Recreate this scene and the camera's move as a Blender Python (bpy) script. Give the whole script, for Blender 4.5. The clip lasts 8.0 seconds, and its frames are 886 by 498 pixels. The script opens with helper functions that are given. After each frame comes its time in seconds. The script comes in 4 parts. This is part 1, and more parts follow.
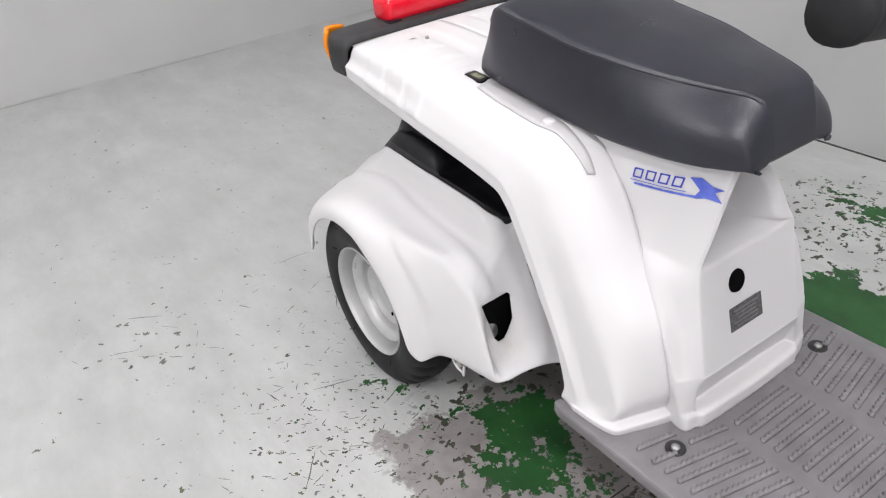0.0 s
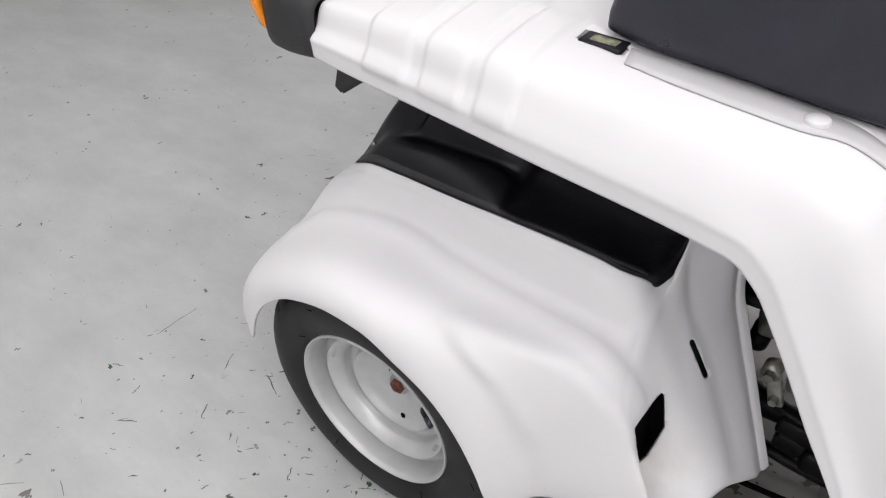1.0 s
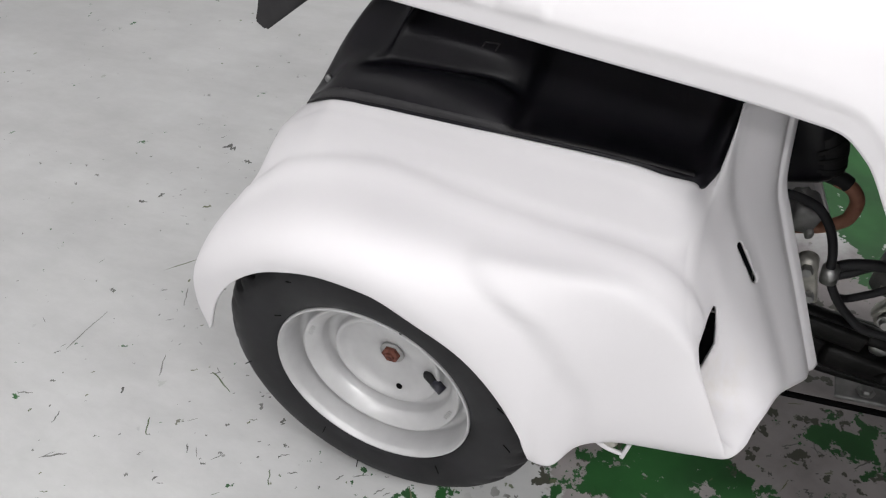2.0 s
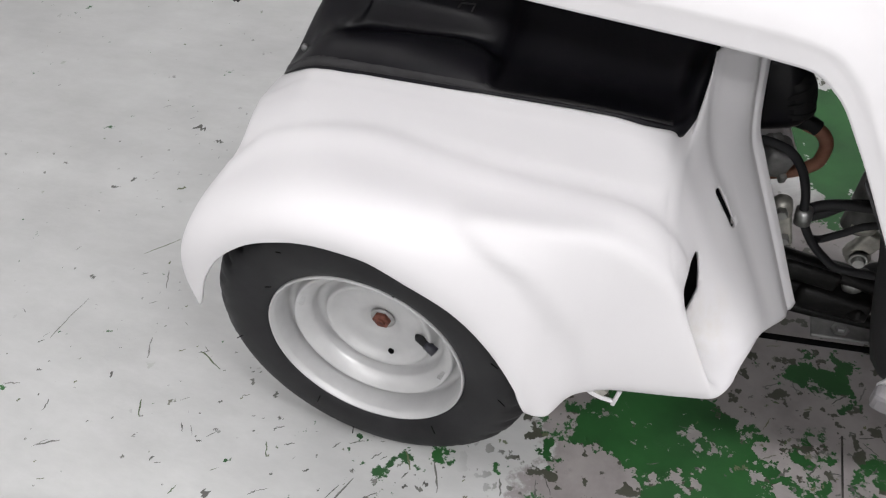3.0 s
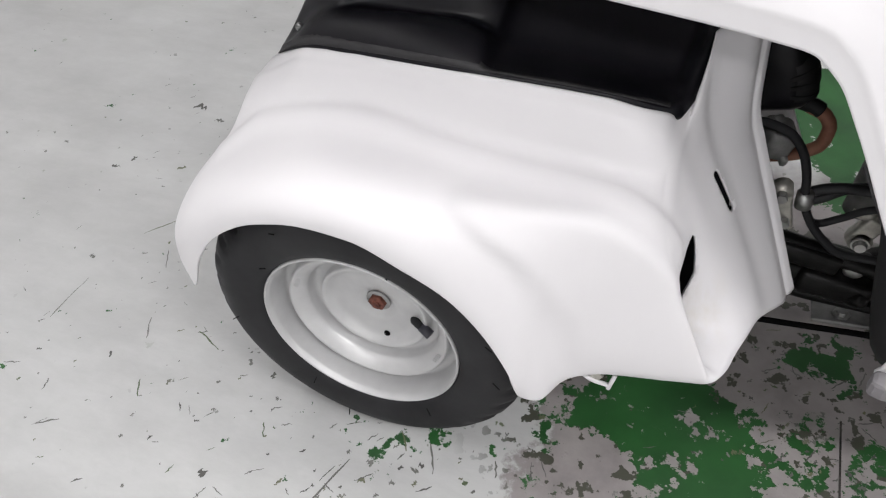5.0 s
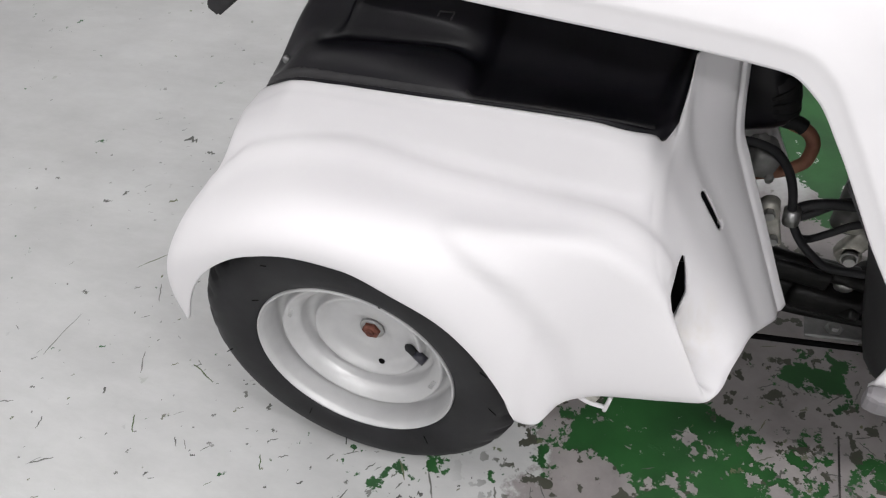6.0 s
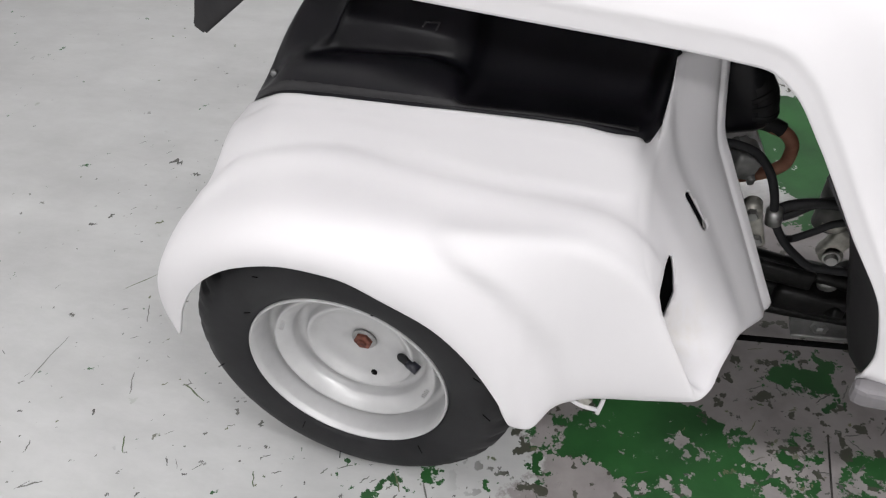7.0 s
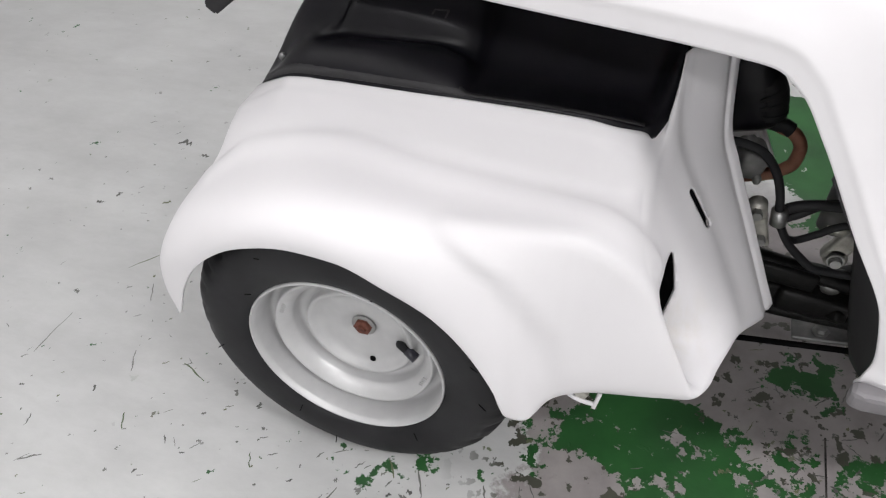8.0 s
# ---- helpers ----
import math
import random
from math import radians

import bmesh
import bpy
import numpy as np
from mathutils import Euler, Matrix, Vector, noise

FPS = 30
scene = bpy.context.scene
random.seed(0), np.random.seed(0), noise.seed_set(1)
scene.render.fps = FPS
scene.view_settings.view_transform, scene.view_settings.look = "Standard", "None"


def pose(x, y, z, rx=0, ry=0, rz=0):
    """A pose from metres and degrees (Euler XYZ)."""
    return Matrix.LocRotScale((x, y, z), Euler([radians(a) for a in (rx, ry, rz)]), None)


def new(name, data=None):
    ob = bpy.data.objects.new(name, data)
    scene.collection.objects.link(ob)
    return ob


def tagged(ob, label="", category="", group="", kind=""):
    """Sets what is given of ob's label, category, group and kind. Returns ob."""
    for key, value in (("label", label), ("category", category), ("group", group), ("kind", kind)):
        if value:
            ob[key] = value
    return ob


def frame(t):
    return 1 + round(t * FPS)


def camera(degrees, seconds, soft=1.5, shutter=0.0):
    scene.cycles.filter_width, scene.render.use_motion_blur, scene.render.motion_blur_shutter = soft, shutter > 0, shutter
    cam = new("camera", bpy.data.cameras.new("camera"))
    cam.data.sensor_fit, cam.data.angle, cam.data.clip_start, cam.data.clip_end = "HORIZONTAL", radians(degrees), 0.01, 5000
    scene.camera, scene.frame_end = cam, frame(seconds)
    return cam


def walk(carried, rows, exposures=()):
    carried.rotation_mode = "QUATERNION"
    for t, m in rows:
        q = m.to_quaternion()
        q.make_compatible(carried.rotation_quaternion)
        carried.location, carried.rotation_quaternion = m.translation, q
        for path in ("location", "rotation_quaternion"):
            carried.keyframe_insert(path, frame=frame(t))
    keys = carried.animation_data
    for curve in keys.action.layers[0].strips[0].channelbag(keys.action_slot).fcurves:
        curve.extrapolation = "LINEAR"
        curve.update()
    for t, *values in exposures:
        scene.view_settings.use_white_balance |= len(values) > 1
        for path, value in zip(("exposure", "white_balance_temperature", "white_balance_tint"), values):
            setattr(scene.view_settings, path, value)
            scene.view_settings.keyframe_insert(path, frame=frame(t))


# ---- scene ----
cam = camera(61.09, 8.0, soft=1.2)
PATH = [
    (0.0, 1.1303, -0.7859, 1.0593, 57.763, 5.278, 55.119),
    (0.3, 0.9202, -0.7653, 1.0385, 56.171, 4.740, 50.304),
    (0.5, 0.7599, -0.7352, 1.0102, 55.015, 3.894, 46.489),
    (0.8, 0.5734, -0.6954, 0.9703, 52.784, 3.535, 41.022),
    (1.0, 0.4790, -0.6880, 0.9278, 51.541, 3.413, 37.280),
    (1.5, 0.3434, -0.6902, 0.8776, 49.132, 3.259, 28.959),
    (1.7, 0.3272, -0.6940, 0.8497, 48.775, 3.169, 26.601),
    (2.8, 0.2996, -0.7236, 0.8350, 46.457, 3.744, 20.192),
    (3.0, 0.3034, -0.7257, 0.8387, 46.171, 3.908, 19.996),
    (3.5, 0.3139, -0.7208, 0.8351, 45.505, 3.993, 19.870),
    (4.0, 0.3199, -0.7133, 0.8311, 44.841, 4.070, 20.240),
    (4.5, 0.3127, -0.7141, 0.8329, 44.503, 3.972, 20.652),
    (6.0, 0.3172, -0.7130, 0.8390, 46.335, 5.048, 19.215),
    (6.5, 0.3164, -0.7251, 0.8296, 48.099, 5.536, 17.499),
    (7.0, 0.3155, -0.7317, 0.8321, 48.009, 5.238, 17.337),
    (7.5, 0.3166, -0.7353, 0.8333, 47.700, 4.744, 18.341),
    (8.0, 0.3228, -0.7310, 0.8297, 47.486, 4.171, 19.217),
]
EXPOSURES = [(0.0, -0.03), (0.5, -0.07), (1.0, -0.16), (1.7, -0.09), (2.8, 0.02), (8.0, 0.02)]
walk(cam, [(t, pose(*p)) for t, *p in PATH], EXPOSURES)

from mathutils.bvhtree import BVHTree

# ---- light ----
world = bpy.data.worlds.new("world")
scene.world = world
world.use_nodes = True
world.node_tree.nodes["Background"].inputs[0].default_value = (0.62, 0.66, 0.7, 1)
world.node_tree.nodes["Background"].inputs[1].default_value = 0.12

ROOM = dict(x0=-2.64, x1=3.2, y0=-4.0, y1=1.33, z=2.75)


def unseen_lamp(x, y, power, length=1.2, width=0.3):
    data = bpy.data.lights.new("unseen_light", "AREA")
    data.shape, data.size, data.size_y, data.energy = "RECTANGLE", length, width, power
    data.color = (1.0, 0.982, 0.995)
    lamp = new("unseen_light", data)
    lamp.matrix_world = pose(x, y, ROOM["z"] - 0.09)
    return lamp


# lamps out of view: first two are overhead keys, the rest added as fill
UNSEEN_LAMPS = [(0.15, -0.5, 10), (0.15, 0.25, 12), (-1.8, 0.25, 10), (2.1, 0.25, 14), (-1.9, -1.6, 13), (2.1, -1.3, 52), (0.2, -2.9, 40)]
for lx, ly, lp in UNSEEN_LAMPS:
    unseen_lamp(lx, ly, lp)


# ---- materials ----
def material(name, color, rough=0.5, metal=0.0, build=None, **more):
    m = bpy.data.materials.new(name)
    m.use_nodes = True
    nt = m.node_tree
    b = nt.nodes["Principled BSDF"]
    b.inputs["Base Color"].default_value = (*color, 1)
    b.inputs["Roughness"].default_value = rough
    b.inputs["Metallic"].default_value = metal
    for k, v in more.items():
        b.inputs[k.replace("_", " ")].default_value = v
    if build:
        build(nt, b)
    return m


def node(nt, kind, **values):
    n = nt.nodes.new(kind)
    for k, v in values.items():
        if k in n.inputs:
            n.inputs[k].default_value = v
        elif k == "operation":
            n.operation = v
        elif k == "use_clamp":
            n.use_clamp = v
        elif k == "data_type":
            n.data_type = v
        elif k == "interpolation_type":
            n.interpolation_type = v
    return n


def coords(nt, scale=(1, 1, 1), turn=(0, 0, 0), shift=(0, 0, 0)):
    g = node(nt, "ShaderNodeNewGeometry")
    m = node(nt, "ShaderNodeMapping")
    m.inputs["Scale"].default_value = scale
    m.inputs["Rotation"].default_value = turn
    m.inputs["Location"].default_value = shift
    nt.links.new(g.outputs["Position"], m.inputs["Vector"])
    return m.outputs[0]


def noise_tex(nt, vec, scale, detail=4.0, rough=0.55):
    n = node(nt, "ShaderNodeTexNoise", Scale=scale, Detail=detail, Roughness=rough)
    nt.links.new(vec, n.inputs["Vector"])
    return n.outputs["Fac"]


def ramp(nt, fac, stops):
    r = node(nt, "ShaderNodeValToRGB")
    e = r.color_ramp.elements
    while len(e) < len(stops):
        e.new(0.5)
    for el, (p, c) in zip(e, stops):
        el.position = p
        el.color = (*c, 1) if len(c) == 3 else c
    nt.links.new(fac, r.inputs[0])
    return r.outputs[0]


def grey(v):
    return (v, v, v)


def mix(nt, fac, a, b):
    m = node(nt, "ShaderNodeMix", data_type="RGBA")
    for sock, v in ((m.inputs[0], fac), (m.inputs[6], a), (m.inputs[7], b)):
        if isinstance(v, tuple):
            sock.default_value = (*v, 1)
        elif isinstance(v, (int, float)):
            sock.default_value = v
        else:
            nt.links.new(v, sock)
    return m.outputs[2]


def math_node(nt, op, a, b=0.0, clamp=False):
    m = node(nt, "ShaderNodeMath", operation=op, use_clamp=clamp)
    for sock, v in ((m.inputs[0], a), (m.inputs[1], b)):
        if isinstance(v, (int, float)):
            sock.default_value = v
        else:
            nt.links.new(v, sock)
    return m.outputs[0]


def bump(nt, b, height, strength=0.2, dist=0.001):
    n = node(nt, "ShaderNodeBump", Strength=strength, Distance=dist)
    nt.links.new(height, n.inputs["Height"])
    nt.links.new(n.outputs[0], b.inputs["Normal"])


def grain(color_lo, color_hi, scale=30, fine=400, strength=0.1, dist=0.0005, rough=None):
    def build(nt, b):
        v = coords(nt)
        c = ramp(nt, noise_tex(nt, v, scale, 5), [(0.3, color_lo), (0.7, color_hi)])
        nt.links.new(c, b.inputs["Base Color"])
        bump(nt, b, noise_tex(nt, v, fine, 3), strength, dist)
        if rough:
            nt.links.new(ramp(nt, noise_tex(nt, v, scale * 0.6, 4), [(0.3, grey(rough[0])), (0.7, grey(rough[1]))]), b.inputs["Roughness"])
    return build


def floor_build(nt, b):
    v = coords(nt)
    wide = noise_tex(nt, v, 1.3, 5, 0.6)
    mid = noise_tex(nt, v, 7.0, 6, 0.6)
    paint = mix(nt, 0.5, ramp(nt, wide, [(0.3, (0.420, 0.425, 0.421)), (0.7, (0.512, 0.518, 0.513))]), ramp(nt, mid, [(0.25, (0.370, 0.376, 0.370)), (0.5, (0.474, 0.480, 0.475)), (0.75, (0.548, 0.552, 0.548))]))
    smudge = noise_tex(nt, coords(nt, (1.0, 2.6, 1.0), (0, 0, 0.5), (0.7, 0.2, 0)), 2.1, 9, 0.72)
    paint = mix(nt, ramp(nt, smudge, [(0.38, grey(0.0)), (0.66, grey(0.55))]), paint, (0.33, 0.328, 0.322))
    # fine pits and chips of the grey paint
    chipn = noise_tex(nt, coords(nt, (1, 1, 1), (0, 0, 0.6)), 34, 3, 0.6)
    chips = ramp(nt, chipn, [(0.685, grey(0)), (0.70, grey(1))])
    where = ramp(nt, noise_tex(nt, v, 2.6, 3), [(0.46, grey(0)), (0.58, grey(1))])
    chips = mix(nt, where, (0, 0, 0), chips)
    chipcol = ramp(nt, noise_tex(nt, v, 9, 2), [(0.5, (0.16, 0.16, 0.15)), (0.62, (0.12, 0.16, 0.07))])
    col = mix(nt, chips, paint, chipcol)
    # the worn strip: bare concrete, darkened for the scooter's shade, with green paint remains
    pos = node(nt, "ShaderNodeNewGeometry").outputs["Position"]
    sep = node(nt, "ShaderNodeSeparateXYZ")
    nt.links.new(pos, sep.inputs[0])

    def patch(cx, cy, radius, amount):
        d = node(nt, "ShaderNodeVectorMath", operation="DISTANCE")
        nt.links.new(pos, d.inputs[0])
        d.inputs[1].default_value = (cx, cy, 0)
        m = node(nt, "ShaderNodeMapRange", interpolation_type="SMOOTHSTEP")
        nt.links.new(d.outputs["Value"], m.inputs["Value"])
        m.inputs["From Min"].default_value, m.inputs["From Max"].default_value = radius * 0.35, radius
        m.inputs["To Min"].default_value, m.inputs["To Max"].default_value = amount, 0.0
        return m.outputs[0]

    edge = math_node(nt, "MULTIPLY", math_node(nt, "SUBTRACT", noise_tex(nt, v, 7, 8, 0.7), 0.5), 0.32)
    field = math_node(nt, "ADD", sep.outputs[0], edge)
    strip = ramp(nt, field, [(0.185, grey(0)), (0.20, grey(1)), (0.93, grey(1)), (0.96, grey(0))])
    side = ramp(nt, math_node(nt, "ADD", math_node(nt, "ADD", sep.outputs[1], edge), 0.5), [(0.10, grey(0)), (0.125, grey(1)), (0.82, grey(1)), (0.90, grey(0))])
    # concrete tone set low, partly standing in for the shade under the scooter
    bare_dimmed = ramp(nt, noise_tex(nt, v, 16, 6, 0.6), [(0.3, (0.205, 0.187, 0.187)), (0.7, (0.30, 0.277, 0.273))])
    col = mix(nt, mix(nt, side, (0, 0, 0), strip), col, bare_dimmed)
    gn = noise_tex(nt, coords(nt, (1, 1, 1), (0, 0, 0.3), (3.1, 1.7, 0)), 11.0, 9, 0.7)
    gn = math_node(nt, "ADD", gn, math_node(nt, "MULTIPLY", math_node(nt, "SUBTRACT", noise_tex(nt, v, 42, 6, 0.65), 0.5), 0.95))
    for args in ((0.25, -0.14, 0.13, 0.185), (0.235, -0.20, 0.07, 0.09), (0.33, -0.10, 0.10, 0.12), (0.37, -0.20, 0.15, 0.13), (0.44, -0.17, 0.10, 0.09), (0.40, -0.235, 0.08, 0.10), (0.27, -0.252, 0.075, -0.16), (0.365, -0.214, 0.03, -0.20), (0.33, -0.30, 0.12, 0.02), (0.42, -0.08, 0.06, -0.12), (0.20, -0.345, 0.10, 0.07), (0.518, 0.0, 0.062, 0.24), (0.535, -0.035, 0.04, 0.14), (0.478, -0.03, 0.03, 0.18), (0.505, -0.135, 0.04, 0.14), (0.59, -0.17, 0.09, 0.13), (0.54, -0.14, 0.25, 0.02), (0.53, 0.50, 0.30, 0.40), (0.455, 0.365, 0.075, -0.50), (0.50, 0.345, 0.04, -0.30), (0.50, 0.75, 0.07, -0.40), (0.50, 0.66, 0.20, 0.20), (0.35, 0.98, 0.22, 0.13), (0.24, 1.10, 0.20, 0.07), (0.03, -0.36, 0.20, 0.05), (0.083, -0.273, 0.024, 0.11), (0.151, -0.265, 0.026, 0.11), (0.206, -0.243, 0.022, 0.11)):
        gn = math_node(nt, "ADD", gn, patch(*args[:3], args[3] + 0.035))
    greenmask = ramp(nt, gn, [(0.745, grey(0)), (0.753, grey(1))])
    green = ramp(nt, noise_tex(nt, v, 9, 5), [(0.3, (0.009, 0.052, 0.012)), (0.7, (0.020, 0.100, 0.023))])
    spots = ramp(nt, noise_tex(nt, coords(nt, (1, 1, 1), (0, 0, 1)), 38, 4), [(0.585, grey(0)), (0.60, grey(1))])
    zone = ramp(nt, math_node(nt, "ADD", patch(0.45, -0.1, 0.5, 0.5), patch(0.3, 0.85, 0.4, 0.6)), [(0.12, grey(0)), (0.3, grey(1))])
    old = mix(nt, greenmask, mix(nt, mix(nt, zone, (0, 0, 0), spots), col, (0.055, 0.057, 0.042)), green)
    nt.links.new(old, b.inputs["Base Color"])
    nt.links.new(ramp(nt, mid, [(0.3, grey(0.42)), (0.7, grey(0.6))]), b.inputs["Roughness"])
    h = math_node(nt, "ADD", math_node(nt, "MULTIPLY", chips, -1.0), math_node(nt, "MULTIPLY", noise_tex(nt, v, 150, 3), 0.35))
    bump(nt, b, h, 0.35, 0.0015)


M = {}
def plastic_build(nt, b):
    """White plastic with a faint mottle and a yellowed streak of grime below the vents."""
    grain((0.645, 0.634, 0.645), (0.675, 0.664, 0.675), 6, 700, 0.04, 0.0003)(nt, b)
    clean = b.inputs["Base Color"].links[0].from_socket
    g = node(nt, "ShaderNodeNewGeometry")
    sep = node(nt, "ShaderNodeSeparateXYZ")
    nt.links.new(g.outputs["Position"], sep.inputs[0])
    comb = node(nt, "ShaderNodeCombineXYZ")
    nt.links.new(sep.outputs[0], comb.inputs[0])
    nt.links.new(math_node(nt, "ABSOLUTE", sep.outputs[1]), comb.inputs[1])
    nt.links.new(sep.outputs[2], comb.inputs[2])
    d = node(nt, "ShaderNodeVectorMath", operation="DISTANCE")
    nt.links.new(comb.outputs[0], d.inputs[0])
    d.inputs[1].default_value = (0.338, 0.195, 0.250)
    near = ramp(nt, d.outputs["Value"], [(0.0, grey(1)), (0.052, grey(0))])
    streak = ramp(nt, noise_tex(nt, coords(nt, (3, 3, 0.8)), 22, 5), [(0.38, grey(0)), (0.62, grey(1))])
    amount = math_node(nt, "MULTIPLY", math_node(nt, "MULTIPLY", near, streak), 0.4)
    nt.links.new(mix(nt, amount, clean, (0.52, 0.47, 0.36)), b.inputs["Base Color"])


M["white"] = material("white_plastic", (0.67, 0.67, 0.67), 0.46, build=plastic_build)
M["seat"] = material("seat_vinyl", (0.04, 0.04, 0.05), 0.45, build=grain((0.0095, 0.0095, 0.0170), (0.0190, 0.0192, 0.0320), 14, 520, 0.40, 0.0006, (0.26, 0.40)), Specular_IOR_Level=0.6)
M["black"] = material("black_plastic", (0.012, 0.012, 0.014), 0.4, build=grain((0.004, 0.004, 0.006), (0.009, 0.008, 0.011), 20, 600, 0.15, 0.0004, (0.30, 0.44)), Specular_IOR_Level=0.25)
M["zinc"] = material("yellowed_zinc", (0.3, 0.28, 0.2), 0.45, 0.6, build=grain((0.34, 0.33, 0.29), (0.58, 0.57, 0.52), 90, 400, 0.4, 0.0005))
M["bumper"] = material("textured_black_plastic", (0.03, 0.03, 0.03), 0.6, build=grain((0.016, 0.015, 0.017), (0.030, 0.029, 0.031), 40, 900, 0.4, 0.0005))
M["rubber"] = material("tyre_rubber", (0.03, 0.03, 0.032), 0.65, build=grain((0.007, 0.007, 0.008), (0.016, 0.016, 0.018), 16, 500, 0.25, 0.0005, (0.5, 0.75)), Specular_IOR_Level=0.35)
M["silver"] = material("silver_paint", (0.55, 0.55, 0.56), 0.5, 0.45, build=grain((0.50, 0.50, 0.503), (0.58, 0.58, 0.58), 26, 900, 0.12, 0.0002, (0.42, 0.52)))
M["steel"] = material("dull_steel", (0.4, 0.4, 0.4), 0.4, 0.9, build=grain((0.28, 0.28, 0.28), (0.5, 0.5, 0.49), 40, 500, 0.2, 0.0003, (0.3, 0.55)))
M["castmetal"] = material("cast_alloy", (0.25, 0.25, 0.25), 0.6, 0.6, build=grain((0.12, 0.12, 0.12), (0.32, 0.32, 0.31), 25, 250, 0.5, 0.001))
M["rust"] = material("rusty_steel", (0.2, 0.07, 0.04), 0.8, 0.2, build=grain((0.06, 0.015, 0.012), (0.24, 0.09, 0.06), 110, 500, 0.6, 0.001))
M["grease"] = material("greasy_black_metal", (0.02, 0.02, 0.02), 0.4, 0.0, build=grain((0.0015, 0.0015, 0.0015), (0.009, 0.0085, 0.0085), 60, 260, 0.5, 0.001), Specular_IOR_Level=0.2)
M["deck"] = material("grey_step_plastic", (0.2, 0.2, 0.2), 0.5, build=grain((0.155, 0.148, 0.155), (0.205, 0.196, 0.205), 20, 700, 0.2, 0.0004))
M["orange"] = material("amber_lens", (0.9, 0.28, 0.01), 0.15, Transmission_Weight=0.0)
M["red"] = material("red_lens", (0.75, 0.01, 0.03), 0.15)
M["blue"] = material("blue_sticker", (0.03, 0.045, 0.42), 0.35)
M["blue2"] = material("mid_blue_sticker", (0.05, 0.09, 0.55), 0.35, build=grain((0.03, 0.05, 0.45), (0.14, 0.2, 0.68), 25, 300, 0.0, 0.0001))
M["brownhose"] = material("aged_brown_rubber", (0.3, 0.13, 0.08), 0.6, build=grain((0.20, 0.08, 0.05), (0.36, 0.17, 0.11), 40, 300, 0.3, 0.0005))
M["wall"] = material("painted_wall", (0.6, 0.6, 0.6), 0.6, build=grain((0.52, 0.52, 0.52), (0.58, 0.58, 0.58), 1.5, 200, 0.1, 0.0005))
M["grey_wall"] = material("grey_painted_wall", (0.4, 0.4, 0.4), 0.6, build=grain((0.42, 0.42, 0.422), (0.49, 0.49, 0.492), 1.8, 200, 0.1, 0.0005))
# white ledge below the seat, its shade put into a grey tone
M["ledge_shade"] = material("shaded_ledge_grey", (0.3, 0.3, 0.3), 0.5, build=grain((0.47, 0.46, 0.47), (0.53, 0.52, 0.53), 20, 500, 0.1, 0.0003))
M["label"] = material("dark_label", (0.06, 0.06, 0.06), 0.4, build=grain((0.03, 0.03, 0.03), (0.14, 0.14, 0.14), 260, 300, 0.0, 0.0001))
def scuff_build(nt, b):
    g = node(nt, "ShaderNodeNewGeometry")
    nt.links.new(ramp(nt, g.outputs["Random Per Island"], [(0.0, (0.07, 0.07, 0.065)), (0.5, (0.13, 0.13, 0.12)), (0.72, (0.17, 0.17, 0.16)), (0.88, (0.12, 0.125, 0.07)), (1.0, (0.07, 0.10, 0.05))]), b.inputs["Base Color"])


M["scuff"] = material("bare_scuff", (0.1, 0.1, 0.1), 0.7, build=scuff_build)
M["joint"] = material("dark_joint", (0.02, 0.02, 0.02), 0.9, build=grain((0.01, 0.01, 0.01), (0.06, 0.055, 0.05), 40, 200, 0.2, 0.0005))
M["olive"] = material("dusty_olive", (0.2, 0.2, 0.12), 0.8, build=grain((0.05, 0.05, 0.035), (0.3, 0.3, 0.2), 120, 300, 0.3, 0.0005))
# high white of the unseen surfaces, chosen to bounce light
M["bounce_white"] = material("bounce_white_paint", (0.75, 0.75, 0.75), 0.6, build=grain((0.78, 0.78, 0.78), (0.83, 0.83, 0.83), 1.5, 200, 0.1, 0.0005))
M["floor"] = material("worn_floor_paint", (0.55, 0.55, 0.55), 0.5, build=floor_build)
M["dark"] = material("dark_gap", (0.006, 0.006, 0.006), 0.9, Specular_IOR_Level=0.0)
# glow of the tubes in the added, unseen ceiling fixtures
M["added_glow"] = material("added_tube_glow", (1, 1, 1), 0.5, Emission_Color=(1, 0.98, 0.95, 1), Emission_Strength=4.0)


# ---- mesh helpers ----
def part(name, bm, mat, parent=None, label="", smooth=True, kind=""):
    bmesh.ops.recalc_face_normals(bm, faces=bm.faces)
    me = bpy.data.meshes.new(name)
    bm.to_mesh(me)
    bm.free()
    for p in me.polygons:
        p.use_smooth = smooth
    me.materials.append(mat if not isinstance(mat, str) else M[mat])
    ob = new(name, me)
    if parent:
        ob.parent = parent
    if label or kind:
        tagged(ob, label, kind=kind)
    return ob


def hermite(pts, n):
    """Monotone cubic through the rows of pts (k x d), n samples per gap."""
    p = np.array(pts, float)
    k = len(p)
    d = np.diff(p, axis=0)
    m = np.zeros_like(p)
    m[0], m[-1] = d[0], d[-1]
    for i in range(1, k - 1):
        a, b = d[i - 1], d[i]
        s = a * b
        m[i] = np.where(s > 0, 2 * s / np.where(np.abs(a + b) < 1e-12, 1, a + b), 0.25 * (a + b))
    out = []
    for i in range(k - 1):
        for j in range(n):
            t = j / n
            out.append((2 * t**3 - 3 * t**2 + 1) * p[i] + (t**3 - 2 * t**2 + t) * m[i] + (-2 * t**3 + 3 * t**2) * p[i + 1] + (t**3 - t**2) * m[i + 1])
    out.append(p[-1])
    return np.array(out)


